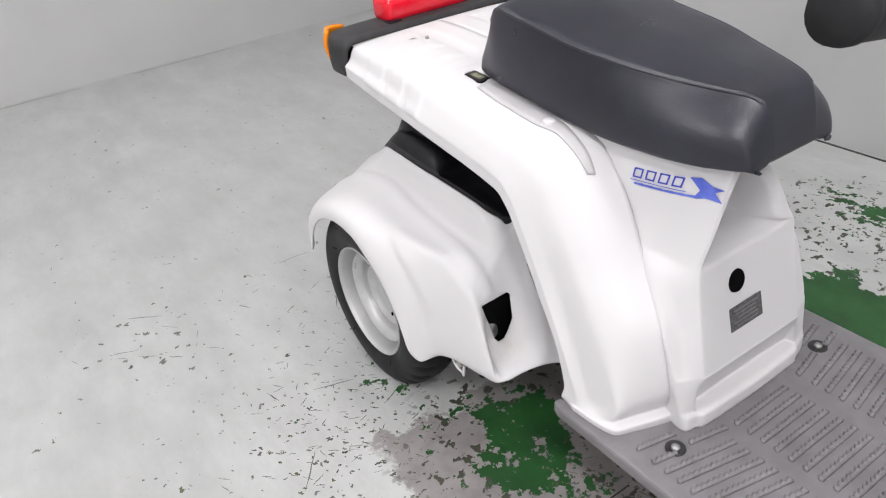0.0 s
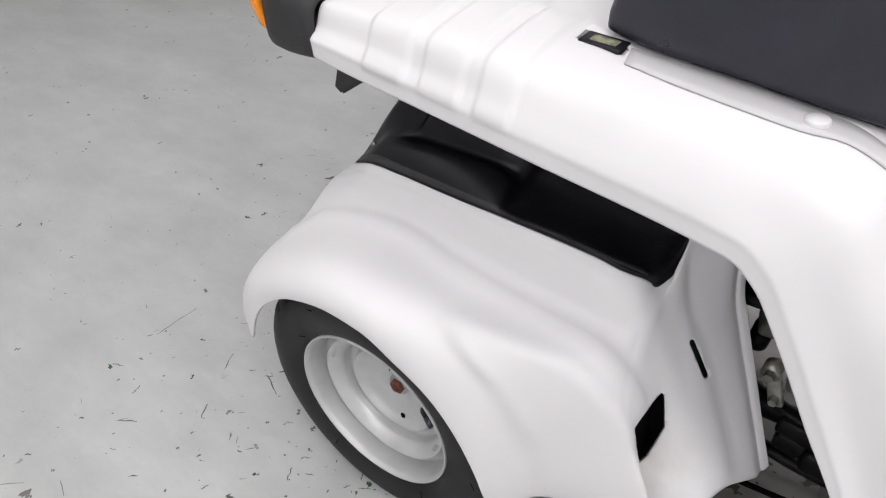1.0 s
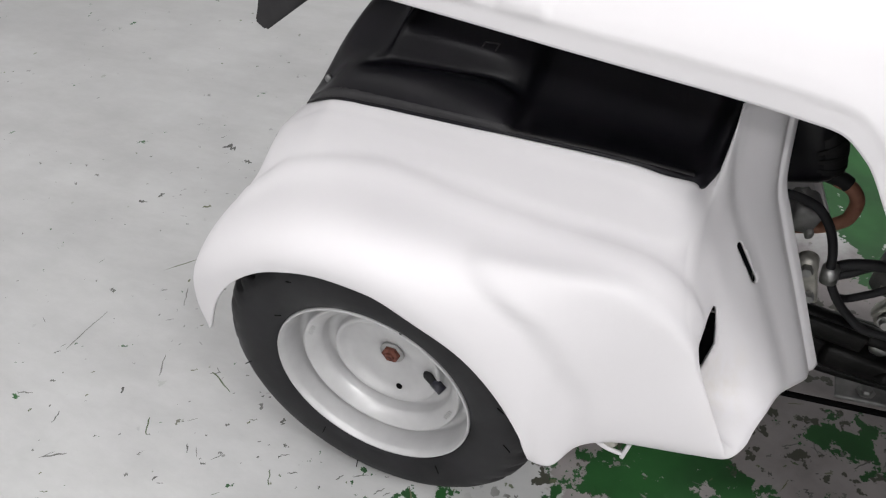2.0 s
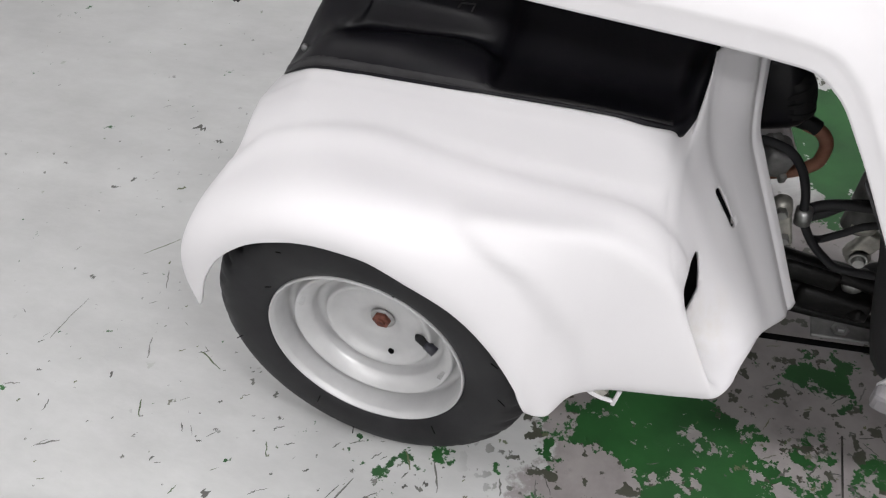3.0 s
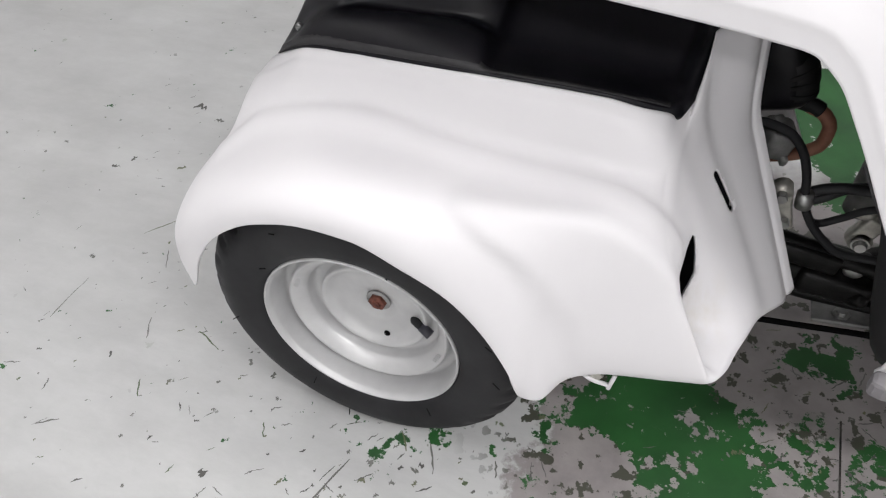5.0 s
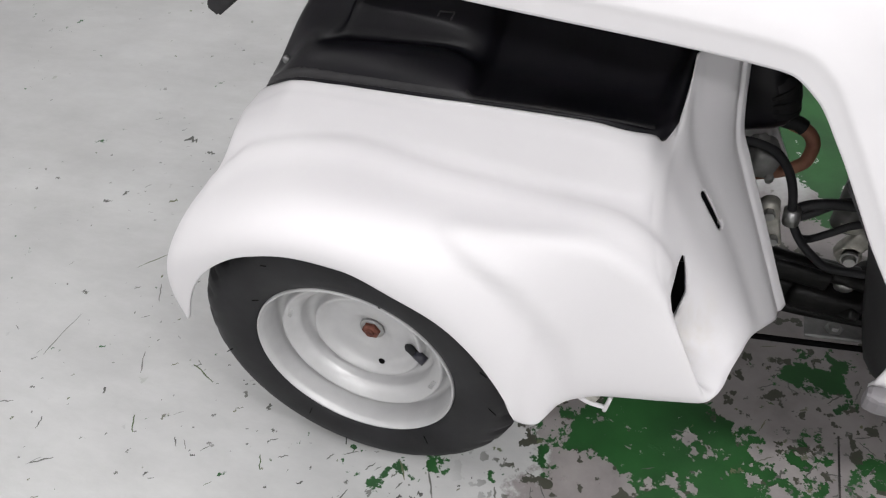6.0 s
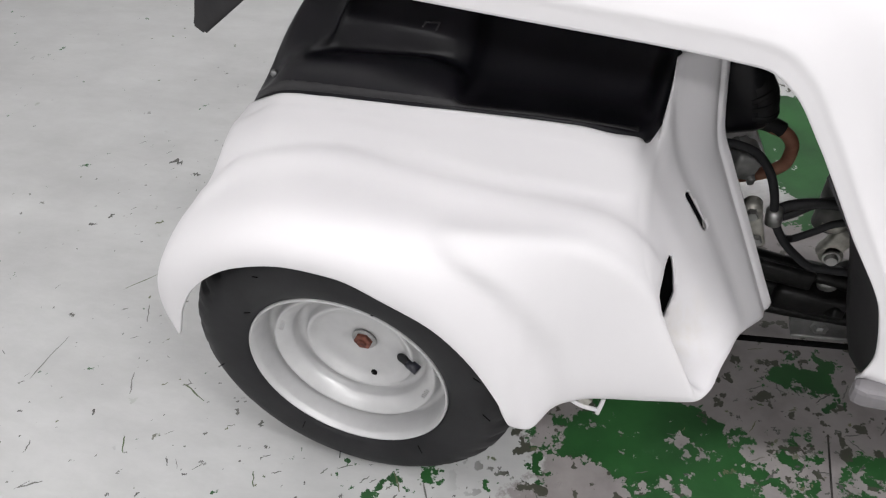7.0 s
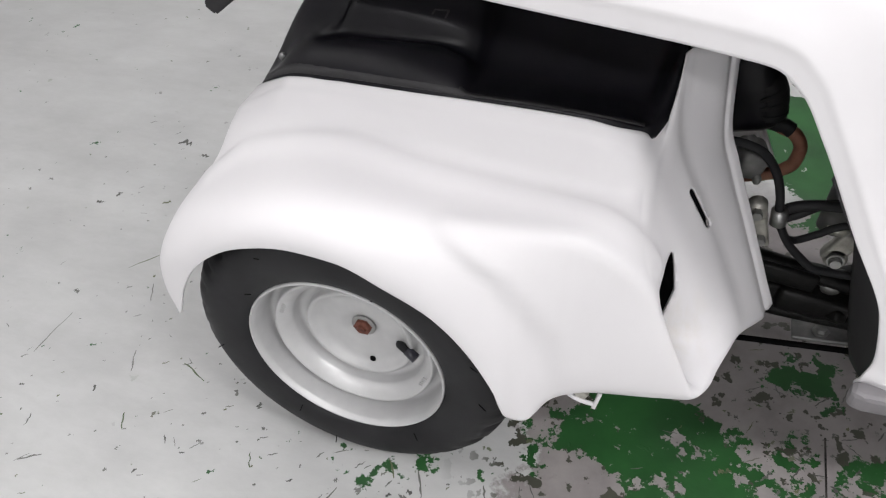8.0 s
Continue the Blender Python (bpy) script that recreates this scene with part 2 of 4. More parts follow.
def surface(ctrl, nu=4, nv=4, flip=False):
    """A smooth grid through the control rows ctrl[u][v]; returns an array of points."""
    rows = np.array([hermite(r, nv) for r in ctrl])
    g = np.stack([hermite(rows[:, j], nu) for j in range(rows.shape[1])], axis=1)
    if flip:
        g = g * np.array([1, -1, 1])
    return g


def skin(g, thick=0.0, closed=False):
    """A bmesh sheet over the grid of points g, with real thickness towards its back."""
    U, V = g.shape[:2]
    du = np.gradient(g, axis=0)
    dv = np.gradient(g, axis=1)
    n = np.cross(du, dv)
    n /= np.maximum(np.linalg.norm(n, axis=2, keepdims=True), 1e-9)
    bm = bmesh.new()
    a = [[bm.verts.new(g[i, j]) for j in range(V)] for i in range(U)]
    quads = [(i, j) for i in range(U - 1) for j in range(V - 1)]
    for i, j in quads:
        bm.faces.new((a[i][j], a[i + 1][j], a[i + 1][j + 1], a[i][j + 1]))
    if thick:
        back = g - n * thick
        c = [[bm.verts.new(back[i, j]) for j in range(V)] for i in range(U)]
        for i, j in quads:
            bm.faces.new((c[i][j], c[i][j + 1], c[i + 1][j + 1], c[i + 1][j]))
        ring = [(i, 0) for i in range(U)] + [(U - 1, j) for j in range(1, V)] + [(i, V - 1) for i in range(U - 2, -1, -1)] + [(0, j) for j in range(V - 2, 0, -1)]
        for (i, j), (k, l) in zip(ring, ring[1:] + ring[:1]):
            bm.faces.new((a[i][j], c[i][j], c[k][l], a[k][l]))
    return bm


def box(sx, sy, sz, bevel=0.0, segs=2, at=None):
    bm = bmesh.new()
    bmesh.ops.create_cube(bm, size=1)
    bmesh.ops.scale(bm, vec=(sx, sy, sz), verts=bm.verts)
    if bevel:
        bmesh.ops.bevel(bm, geom=bm.edges, offset=bevel, segments=segs, profile=0.5, affect="EDGES")
    if at is not None:
        bmesh.ops.transform(bm, matrix=at, verts=bm.verts)
    return bm


def join(*bms):
    out = bmesh.new()
    for b in bms:
        me = bpy.data.meshes.new("tmp")
        b.to_mesh(me)
        b.free()
        out.from_mesh(me)
        bpy.data.meshes.remove(me)
    return out


def lathe(profile, segs=96, axis_at=(0, 0, 0), wobble=None):
    """Turns (radius, y) pairs about the y axis."""
    bm = bmesh.new()
    rings = []
    for k, (r, y) in enumerate(profile):
        if r < 1e-6:
            rings.append([bm.verts.new((axis_at[0], axis_at[1] + y, axis_at[2]))])
            continue
        ring = []
        for i in range(segs):
            rr = r + (wobble(k, i) if wobble else 0)
            a = 2 * math.pi * i / segs
            ring.append(bm.verts.new((axis_at[0] + rr * math.cos(a), axis_at[1] + y, axis_at[2] + rr * math.sin(a))))
        rings.append(ring)
    for p, q in zip(rings, rings[1:]):
        for i in range(segs):
            j = (i + 1) % segs
            if len(p) == 1 and len(q) > 1:
                bm.faces.new((p[0], q[i], q[j]))
            elif len(q) == 1 and len(p) > 1:
                bm.faces.new((p[i], q[0], p[j]))
            elif len(p) > 1:
                bm.faces.new((p[i], q[i], q[j], p[j]))
    return bm


def pipe(points, radius, segs=12, n=8, taper=None):
    """A tube along a smooth line through the points."""
    line = hermite(points, n)
    bm = bmesh.new()
    rings = []
    up = Vector((0.13, 0.31, 0.94))
    for i, p in enumerate(line):
        d = Vector(line[min(i + 1, len(line) - 1)] - line[max(i - 1, 0)]).normalized()
        s = d.cross(up).normalized()
        w = s.cross(d)
        r = radius if taper is None else radius + (taper - radius) * i / (len(line) - 1)
        rings.append([bm.verts.new(Vector(p) + (s * math.cos(2 * math.pi * k / segs) + w * math.sin(2 * math.pi * k / segs)) * r) for k in range(segs)])
    for a, b in zip(rings, rings[1:]):
        for k in range(segs):
            bm.faces.new((a[k], a[(k + 1) % segs], b[(k + 1) % segs], b[k]))
    bm.faces.new(rings[0][::-1])
    bm.faces.new(rings[-1])
    return bm


def rod(a, b, radius, segs=16, radius2=None):
    return pipe([a, b], radius, segs, 1, radius2)


# ---- room ----
def slab(name, size, at, mat, label, category):
    ob = part(name, box(*size), mat, None, "", False)
    ob.location = at
    return tagged(ob, label, category, kind="structure")


R = ROOM
cx, cy, lx, ly = (R["x0"] + R["x1"]) / 2, (R["y0"] + R["y1"]) / 2, R["x1"] - R["x0"], R["y1"] - R["y0"]
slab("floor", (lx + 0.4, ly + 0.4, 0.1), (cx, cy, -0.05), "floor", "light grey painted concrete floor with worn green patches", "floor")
slab("wall_back", (0.15, ly + 0.4, R["z"]), (R["x0"] - 0.075, cy, R["z"] / 2), "wall", "plain pale grey painted wall behind the scooter", "wall")
slab("wall_left", (lx + 0.1, 0.15, R["z"]), (cx + 0.05, R["y1"] + 0.075, R["z"] / 2), "grey_wall", "plain grey painted wall beside the scooter", "wall")
# unseen walls and ceiling close the room and reflect light as fill
slab("wall_front", (0.15, ly + 0.4, R["z"]), (R["x1"] + 0.075, cy, R["z"] / 2), "bounce_white", "plain white wall added out of view to bounce light", "wall")
slab("wall_right", (lx + 0.1, 0.15, R["z"]), (cx + 0.05, R["y0"] - 0.075, R["z"] / 2), "bounce_white", "plain white wall added out of view to bounce light", "wall")
slab("ceiling", (lx + 0.4, ly + 0.4, 0.1), (cx, cy, R["z"] + 0.05), "bounce_white", "plain white ceiling added out of view to bounce light", "ceiling")



# a fixture added out of view at each light, with glowing tubes
def unseen_ceiling_lamp(x, y):
    lamp = new("unseen_ceiling_lamp")
    lamp.location = (x, y, R["z"])
    part("housing", box(1.24, 0.34, 0.05, 0.008, 2, pose(0, 0, -0.03)), "bounce_white", lamp)
    for off in (-0.08, 0.08):
        part("tube", rod((-0.58, off, -0.066), (0.58, off, -0.066), 0.013, 12), "added_glow", lamp, "glowing tube of an added lamp")
    return tagged(lamp, "white twin-tube ceiling lamp added out of view to house a light", "ceiling lamp", "ceiling lamps")


for lx, ly, lp in UNSEEN_LAMPS:
    unseen_ceiling_lamp(lx, ly)

# ---- the scooter ----
scooter = new("cargo_scooter")
tagged(scooter, "white three-wheeled cargo scooter with dark seat parked on the floor", "scooter")
AXLE = 0.185


def wheel(side):
    """One rear wheel; its outer flange stands at y = side * 0.28."""
    hub = new("wheel")
    hub.parent = scooter
    hub.location = (0, side * 0.28, AXLE)
    s = -side  # towards the vehicle's middle
    tyre = [(0.116, 0.004), (0.119, -0.001), (0.128, -0.0050), (0.140, -0.0068), (0.152, -0.0066), (0.163, -0.0048), (0.172, -0.001), (0.180, 0.0045), (0.1862, 0.011), (0.1900, 0.020), (0.1925, 0.032), (0.1935, 0.047), (0.1925, 0.062), (0.1900, 0.075), (0.1860, 0.085), (0.176, 0.096), (0.160, 0.1025), (0.140, 0.1035), (0.119, 0.094), (0.116, 0.088)]

    def lugs(k, i):
        if k in (7, 8, 9, 13, 14):
            return -0.0065 if i % 5 == 0 else 0.0
        return 0.0

    rubber = lathe([(r, s * d) for r, d in tyre], 160, wobble=lugs)
    for v in rubber.verts:  # pressed flat where it stands
        v.co.z = max(v.co.z, -AXLE + 0.0005)
    ty = part("tyre", rubber, "rubber", hub, "black rubber tyre with a plain sidewall")
    for q in range(9):
        a = math.radians(17 + q * 40 + 9 * (q % 3))
        c, e = math.cos(a), math.sin(a)
        r0 = 0.126 if q % 2 else 0.158
        part("rubber_hair", rod((r0 * c, -s * 0.0070, r0 * e), ((r0 + 0.007) * c + 0.002, -s * 0.0125, (r0 + 0.007) * e), 0.0006, 6), "dark", ty)
    rim = [(0.1165, 0.014), (0.1178, 0.002), (0.1174, -0.0015), (0.1160, -0.0030), (0.1148, -0.0018), (0.1140, 0.0016), (0.1132, 0.0026), (0.1126, 0.0066), (0.1114, 0.0140), (0.1108, 0.0210), (0.1100, 0.0300), (0.1085, 0.0340), (0.1040, 0.0350), (0.1000, 0.0340), (0.0986, 0.0310), (0.0978, 0.0238), (0.0970, 0.0204), (0.0955, 0.0194), (0.0938, 0.0204), (0.0880, 0.0262), (0.0822, 0.0326), (0.0812, 0.0370), (0.0804, 0.0450), (0.0786, 0.0490), (0.0740, 0.0500), (0.0690, 0.0492), (0.0672, 0.0458), (0.0662, 0.0398), (0.0650, 0.0372), (0.0632, 0.0370), (0.0600, 0.0392), (0.0560, 0.0430), (0.0530, 0.0450), (0.0490, 0.0462), (0.0440, 0.0468), (0.0370, 0.0470), (0.0300, 0.0474), (0.0235, 0.0490), (0.0170, 0.0545), (0.0, 0.0545)]
    rm = part("rim", lathe([(r, s * d) for r, d in rim], 128), "silver", hub, "silver painted steel rim")
    part("axle_nut", lathe([(0.0, s * 0.0435), (0.0055, s * 0.0435), (0.006, s * 0.0445), (0.006, s * 0.0460), (0.0095, s * 0.0463), (0.0112, s * 0.0475), (0.0112, s * 0.0525), (0.0, s * 0.0525)], 6), "rust", rm, "rusty axle nut", False)
    part("washer", lathe([(0.0, s * 0.0515), (0.0145, s * 0.0515), (0.015, s * 0.0522), (0.015, s * 0.0545), (0.0, s * 0.0545)], 24), "steel", rm)
    hole = part("drain_hole", lathe([(0.0, 0.0006), (0.0034, 0.0006), (0.0040, 0.0), (0.0040, -0.004), (0.0, -0.004)], 20), "dark", rm, "small dark hole in the rim")
    hole.matrix_local = Matrix.Translation((0.0073, s * 0.0452, -0.0495)) @ Vector((0, -s * 0.97, 0.25)).to_track_quat("Y", "Z").to_matrix().to_4x4()
    v = part("valve_stem", pipe([(0.046, s * 0.054, -0.012), (0.047, s * 0.046, -0.011), (0.052, s * 0.041, -0.008), (0.060, s * 0.037, -0.009)], 0.0052, 12, 4), "rubber", hub, "black rubber valve stem")
    part("valve_cap", rod((0.059, s * 0.0375, -0.0088), (0.071, s * 0.033, -0.014), 0.0062, 12), "seat", v, "dark bluish valve cap")
    for a0 in (151, -31):
        for q in range(5):
            a = math.radians(a0 + q * 2.4)
            b = box(0.0014, 0.0016, 0.0060 + 0.002 * (q % 2), 0, 1, Matrix.Translation((0.0905 * math.cos(a), s * 0.0222, 0.0905 * math.sin(a))) @ Matrix.Rotation(-a + math.pi / 2, 4, "Y"))
            part("embossed_mark", b, "silver", rm, "", False)
    return hub


wheel(-1)
wheel(1)


# guide curves of one rear wheel cover, from the tail forward and round to the inner flange
ARCH_EDGE = [(-0.191, -0.296, 0.241), (-0.183, -0.3045, 0.234), (-0.162, -0.305, 0.279), (-0.13, -0.3055, 0.3215), (-0.075, -0.3055, 0.3565), (-0.02, -0.3055, 0.3685), (0.03, -0.3055, 0.3645), (0.079, -0.3055, 0.3415), (0.121, -0.3055, 0.316), (0.156, -0.3055, 0.273), (0.184, -0.306, 0.212), (0.19, -0.3, 0.18), (0.209, -0.293, 0.172), (0.239, -0.261, 0.188), (0.33, -0.246, 0.195), (0.365, -0.241, 0.199), (0.375, -0.233, 0.203), (0.381, -0.222, 0.207), (0.385, -0.208, 0.212), (0.393, -0.186, 0.217), (0.402, -0.16, 0.218), (0.4243, -0.1331, 0.2229), (0.4252, -0.1254, 0.225), (0.4275, -0.1248, 0.2271), (0.4306, -0.1207, 0.2328)]
ARCH_LIP = [(-0.188, -0.292, 0.262), (-0.193, -0.3, 0.266), (-0.176, -0.304, 0.302), (-0.134, -0.3045, 0.336), (-0.075, -0.3045, 0.369), (-0.02, -0.3045, 0.38), (0.03, -0.3045, 0.377), (0.081, -0.3045, 0.355), (0.125, -0.3045, 0.329), (0.16, -0.3045, 0.287), (0.188, -0.304, 0.23), (0.194, -0.299, 0.2), (0.212, -0.292, 0.195), (0.24, -0.262, 0.208), (0.326, -0.247, 0.212), (0.36, -0.242, 0.215), (0.355, -0.235, 0.222), (0.312, -0.219, 0.236), (0.312, -0.192, 0.24), (0.362, -0.172, 0.244), (0.388, -0.146, 0.252), (0.4087, -0.124, 0.2602), (0.4094, -0.1168, 0.2626), (0.4115, -0.1168, 0.2651), (0.4146, -0.1127, 0.2708)]
SIDE_LINE = [(-0.19, -0.28, 0.29), (-0.195, -0.291, 0.3), (-0.174, -0.29, 0.337), (-0.128, -0.288, 0.366), (-0.07, -0.29, 0.39), (-0.018, -0.29, 0.398), (0.03, -0.291, 0.396), (0.086, -0.29, 0.384), (0.128, -0.286, 0.371), (0.163, -0.281, 0.358), (0.191, -0.274, 0.35), (0.202, -0.269, 0.345), (0.218, -0.263, 0.342), (0.243, -0.254, 0.338), (0.296, -0.242, 0.322), (0.316, -0.233, 0.318), (0.318, -0.2265, 0.317), (0.3185, -0.2165, 0.315), (0.3225, -0.184, 0.312), (0.3405, -0.158, 0.31), (0.36, -0.138, 0.31), (0.3856, -0.1136, 0.3149), (0.3868, -0.1061, 0.317), (0.3895, -0.1057, 0.3191), (0.3926, -0.1007, 0.3248)]
SHOULDER_LINE = [(-0.176, -0.245, 0.328), (-0.18, -0.258, 0.342), (-0.16, -0.25, 0.369), (-0.112, -0.25, 0.39), (-0.06, -0.25, 0.404), (-0.012, -0.25, 0.408), (0.033, -0.252, 0.406), (0.088, -0.252, 0.401), (0.126, -0.252, 0.396), (0.161, -0.25, 0.394), (0.19, -0.248, 0.394), (0.206, -0.247, 0.394), (0.222, -0.245, 0.394), (0.246, -0.242, 0.39), (0.284, -0.231, 0.372), (0.3, -0.22, 0.36), (0.3045, -0.208, 0.354), (0.308, -0.196, 0.35), (0.3145, -0.17, 0.345), (0.328, -0.148, 0.345), (0.342, -0.134, 0.348), (0.3684, -0.1055, 0.3546), (0.3697, -0.0976, 0.3568), (0.3725, -0.0967, 0.3591), (0.3756, -0.0917, 0.3648)]
CREASE_LINE = [(-0.15, -0.19, 0.366), (-0.152, -0.204, 0.38), (-0.126, -0.196, 0.4), (-0.095, -0.192, 0.412), (-0.048, -0.19, 0.421), (-0.005, -0.19, 0.422), (0.04, -0.19, 0.417), (0.092, -0.188, 0.412), (0.13, -0.187, 0.406), (0.163, -0.187, 0.403), (0.192, -0.188, 0.401), (0.21, -0.188, 0.4), (0.226, -0.189, 0.399), (0.25, -0.189, 0.394), (0.277, -0.186, 0.384), (0.29, -0.182, 0.376), (0.297, -0.174, 0.375), (0.301, -0.165, 0.374), (0.309, -0.154, 0.372), (0.32, -0.14, 0.372), (0.331, -0.13, 0.374), (0.3591, -0.1007, 0.3773), (0.3605, -0.0927, 0.3792), (0.3635, -0.0917, 0.3811), (0.3666, -0.0867, 0.3868)]
STEP_LINE = [(-0.146, -0.15, 0.396), (-0.146, -0.16, 0.408), (-0.114, -0.162, 0.425), (-0.082, -0.168, 0.4345), (-0.042, -0.17, 0.4385), (0, -0.172, 0.4375), (0.045, -0.173, 0.4345), (0.096, -0.174, 0.4315), (0.134, -0.175, 0.4285), (0.166, -0.176, 0.4265), (0.194, -0.176, 0.4255), (0.212, -0.176, 0.4245), (0.228, -0.176, 0.4235), (0.252, -0.175, 0.4215), (0.278, -0.167, 0.415), (0.288, -0.16, 0.41), (0.295, -0.152, 0.408), (0.298, -0.146, 0.408), (0.303, -0.14, 0.408), (0.309, -0.132, 0.412), (0.318, -0.122, 0.412), (0.3477, -0.0943, 0.4087), (0.3493, -0.0865, 0.41), (0.3525, -0.0858, 0.4111), (0.3556, -0.0807, 0.4168)]
TOP_EDGE = [(-0.139, -0.114, 0.416), (-0.135, -0.123, 0.423), (-0.102, -0.138, 0.443), (-0.07, -0.149, 0.457), (-0.035, -0.152, 0.46), (0.005, -0.156, 0.461), (0.05, -0.16, 0.462), (0.1, -0.162, 0.462), (0.138, -0.162, 0.461), (0.17, -0.162, 0.46), (0.196, -0.162, 0.459), (0.214, -0.162, 0.458), (0.23, -0.162, 0.457), (0.254, -0.16, 0.4515), (0.28, -0.15, 0.443), (0.289, -0.142, 0.4345), (0.2985, -0.1265, 0.442), (0.302, -0.117, 0.47), (0.3055, -0.109, 0.5), (0.3075, -0.107, 0.502), (0.312, -0.104, 0.505), (0.339, -0.0909, 0.507), (0.3409, -0.0837, 0.5086), (0.3445, -0.0838, 0.5101), (0.3476, -0.0787, 0.5158)]
FENDER = list(zip(ARCH_EDGE, ARCH_LIP, SIDE_LINE, SHOULDER_LINE, CREASE_LINE, STEP_LINE, TOP_EDGE))


def carve(ob, cutters):
    """Cuts the closed shapes of the cutter meshes out of ob for good."""
    made = []
    for k, bm in enumerate(cutters):
        bmesh.ops.recalc_face_normals(bm, faces=bm.faces)
        me = bpy.data.meshes.new("cutter")
        bm.to_mesh(me)
        bm.free()
        c = new("cutter", me)
        made.append(c)
        mod = ob.modifiers.new("cut", "BOOLEAN")
        mod.object, mod.operation, mod.solver = c, "DIFFERENCE", "EXACT"
    bpy.context.view_layer.update()
    old = ob.data
    ob.data = bpy.data.meshes.new_from_object(ob.evaluated_get(bpy.context.evaluated_depsgraph_get()))
    ob.modifiers.clear()
    for c in made:
        bpy.data.objects.remove(c)
    for p in ob.data.polygons:
        p.use_smooth = True


def prism(outline, depth):
    """A closed prism: the outline (points in space) pushed both ways along depth."""
    bm = bmesh.new()
    d = Vector(depth)
    a = [bm.verts.new(Vector(p) - d) for p in outline]
    b = [bm.verts.new(Vector(p) + d) for p in outline]
    n = len(a)
    bm.faces.new(a)
    bm.faces.new(b[::-1])
    for i in range(n):
        bm.faces.new((a[i], b[i], b[(i + 1) % n], a[(i + 1) % n]))
    return bm


def smooth(a, b, x):
    t = np.clip((x - a) / (b - a), 0, 1)
    return t * t * (3 - 2 * t)


def relax(g, weight, rounds):
    """Evens out the swells of a grid where weight is above nought; its rim stays."""
    w = weight[1:-1, 1:-1, None]
    for _ in range(rounds):
        mean = (g[:-2, 1:-1] + g[2:, 1:-1] + g[1:-1, :-2] + g[1:-1, 2:]) / 4
        g[1:-1, 1:-1] += w * (mean - g[1:-1, 1:-1])
    return g


# pressed lines of the wheel cover: the step above the arch, the foot of its upper lip, the ridge of the front box, the fold of the inner flange
STEP_FOLD = [(-0.150, -0.215, 0.384), (-0.132, -0.2034, 0.3949), (-0.115, -0.192, 0.407), (-0.081, -0.1885, 0.418), (-0.043, -0.185, 0.4252), (0.005, -0.1815, 0.4273), (0.041, -0.1835, 0.4224), (0.078, -0.1885, 0.4153), (0.112, -0.190, 0.410), (0.156, -0.191, 0.405), (0.199, -0.193, 0.402), (0.241, -0.194, 0.398), (0.268, -0.194, 0.391), (0.283, -0.193, 0.381), (0.296, -0.192, 0.368), (0.312, -0.190, 0.343)]
LIP_FOLD = [(-0.135, -0.148, 0.415), (-0.121, -0.149, 0.427), (-0.094, -0.150, 0.4425), (-0.052, -0.1563, 0.4525), (0.0055, -0.1602, 0.4547), (0.065, -0.1637, 0.455), (0.121, -0.1658, 0.4515), (0.175, -0.1663, 0.4494), (0.216, -0.1664, 0.447), (0.250, -0.1654, 0.442), (0.268, -0.164, 0.431)]
BOX_RIDGE = [(0.128, -0.257, 0.394), (0.154, -0.256, 0.393), (0.194, -0.252, 0.391), (0.2325, -0.2465, 0.387), (0.2565, -0.2435, 0.379), (0.2768, -0.241, 0.365), (0.2978, -0.237, 0.344), (0.312, -0.231, 0.326)]
FLANGE_FOLD = [(0.3105, -0.118, 0.455), (0.3132, -0.1204, 0.4359), (0.324, -0.1214, 0.401), (0.3478, -0.1252, 0.3549), (0.3744, -0.1314, 0.3001), (0.400, -0.1418, 0.2441), (0.406, -0.145, 0.228)]
FINE = 2
BOX_ROW = [p[0] for p in ARCH_EDGE].index(0.365) * 4


def outward(g, side):
    """Unit normals of a wheel cover's grid, pointing away from the vehicle."""
    n = np.cross(np.gradient(g, axis=0), np.gradient(g, axis=1))
    n /= np.maximum(np.linalg.norm(n, axis=2, keepdims=True), 1e-9)
    return n * np.sign(n[..., 1:2] * side + 1e-6)


def beside(g, line, side, n):
    """For each grid point the way to a pressed line: signed across it (above, or behind it, is positive), and a weight that fades past its ends."""
    pts = hermite(np.array(line) * np.array([1, -side, 1]), 8)
    d = np.linalg.norm(g[:, :, None, :] - pts[None, None], axis=3)
    k = d.argmin(axis=2)
    near = pts[k]
    tan = np.gradient(pts, axis=0)
    tan /= np.linalg.norm(tan, axis=1, keepdims=True)
    across = np.cross(n, tan[k]) * side
    away = g - near
    signed = (away * across).sum(axis=2)
    past = np.abs((away * tan[k]).sum(axis=2))
    return np.where(signed < 0, -1, 1) * np.sqrt(np.maximum((away ** 2).sum(axis=2) - past ** 2, 0)), 1 - smooth(0.002, 0.022, past)


def fold(d, low, high, reach):
    """Height across a fold: a valley on the line, a gentle run-out below it and a rounded rise above it."""
    below = -low * np.exp(-np.abs(d) / (0.8 * reach))
    above = -low + (low + high) * smooth(0, reach, d)
    above = above * (1 - smooth(1.2 * reach, 2.8 * reach, d))
    return np.where(d < 0, below, above)


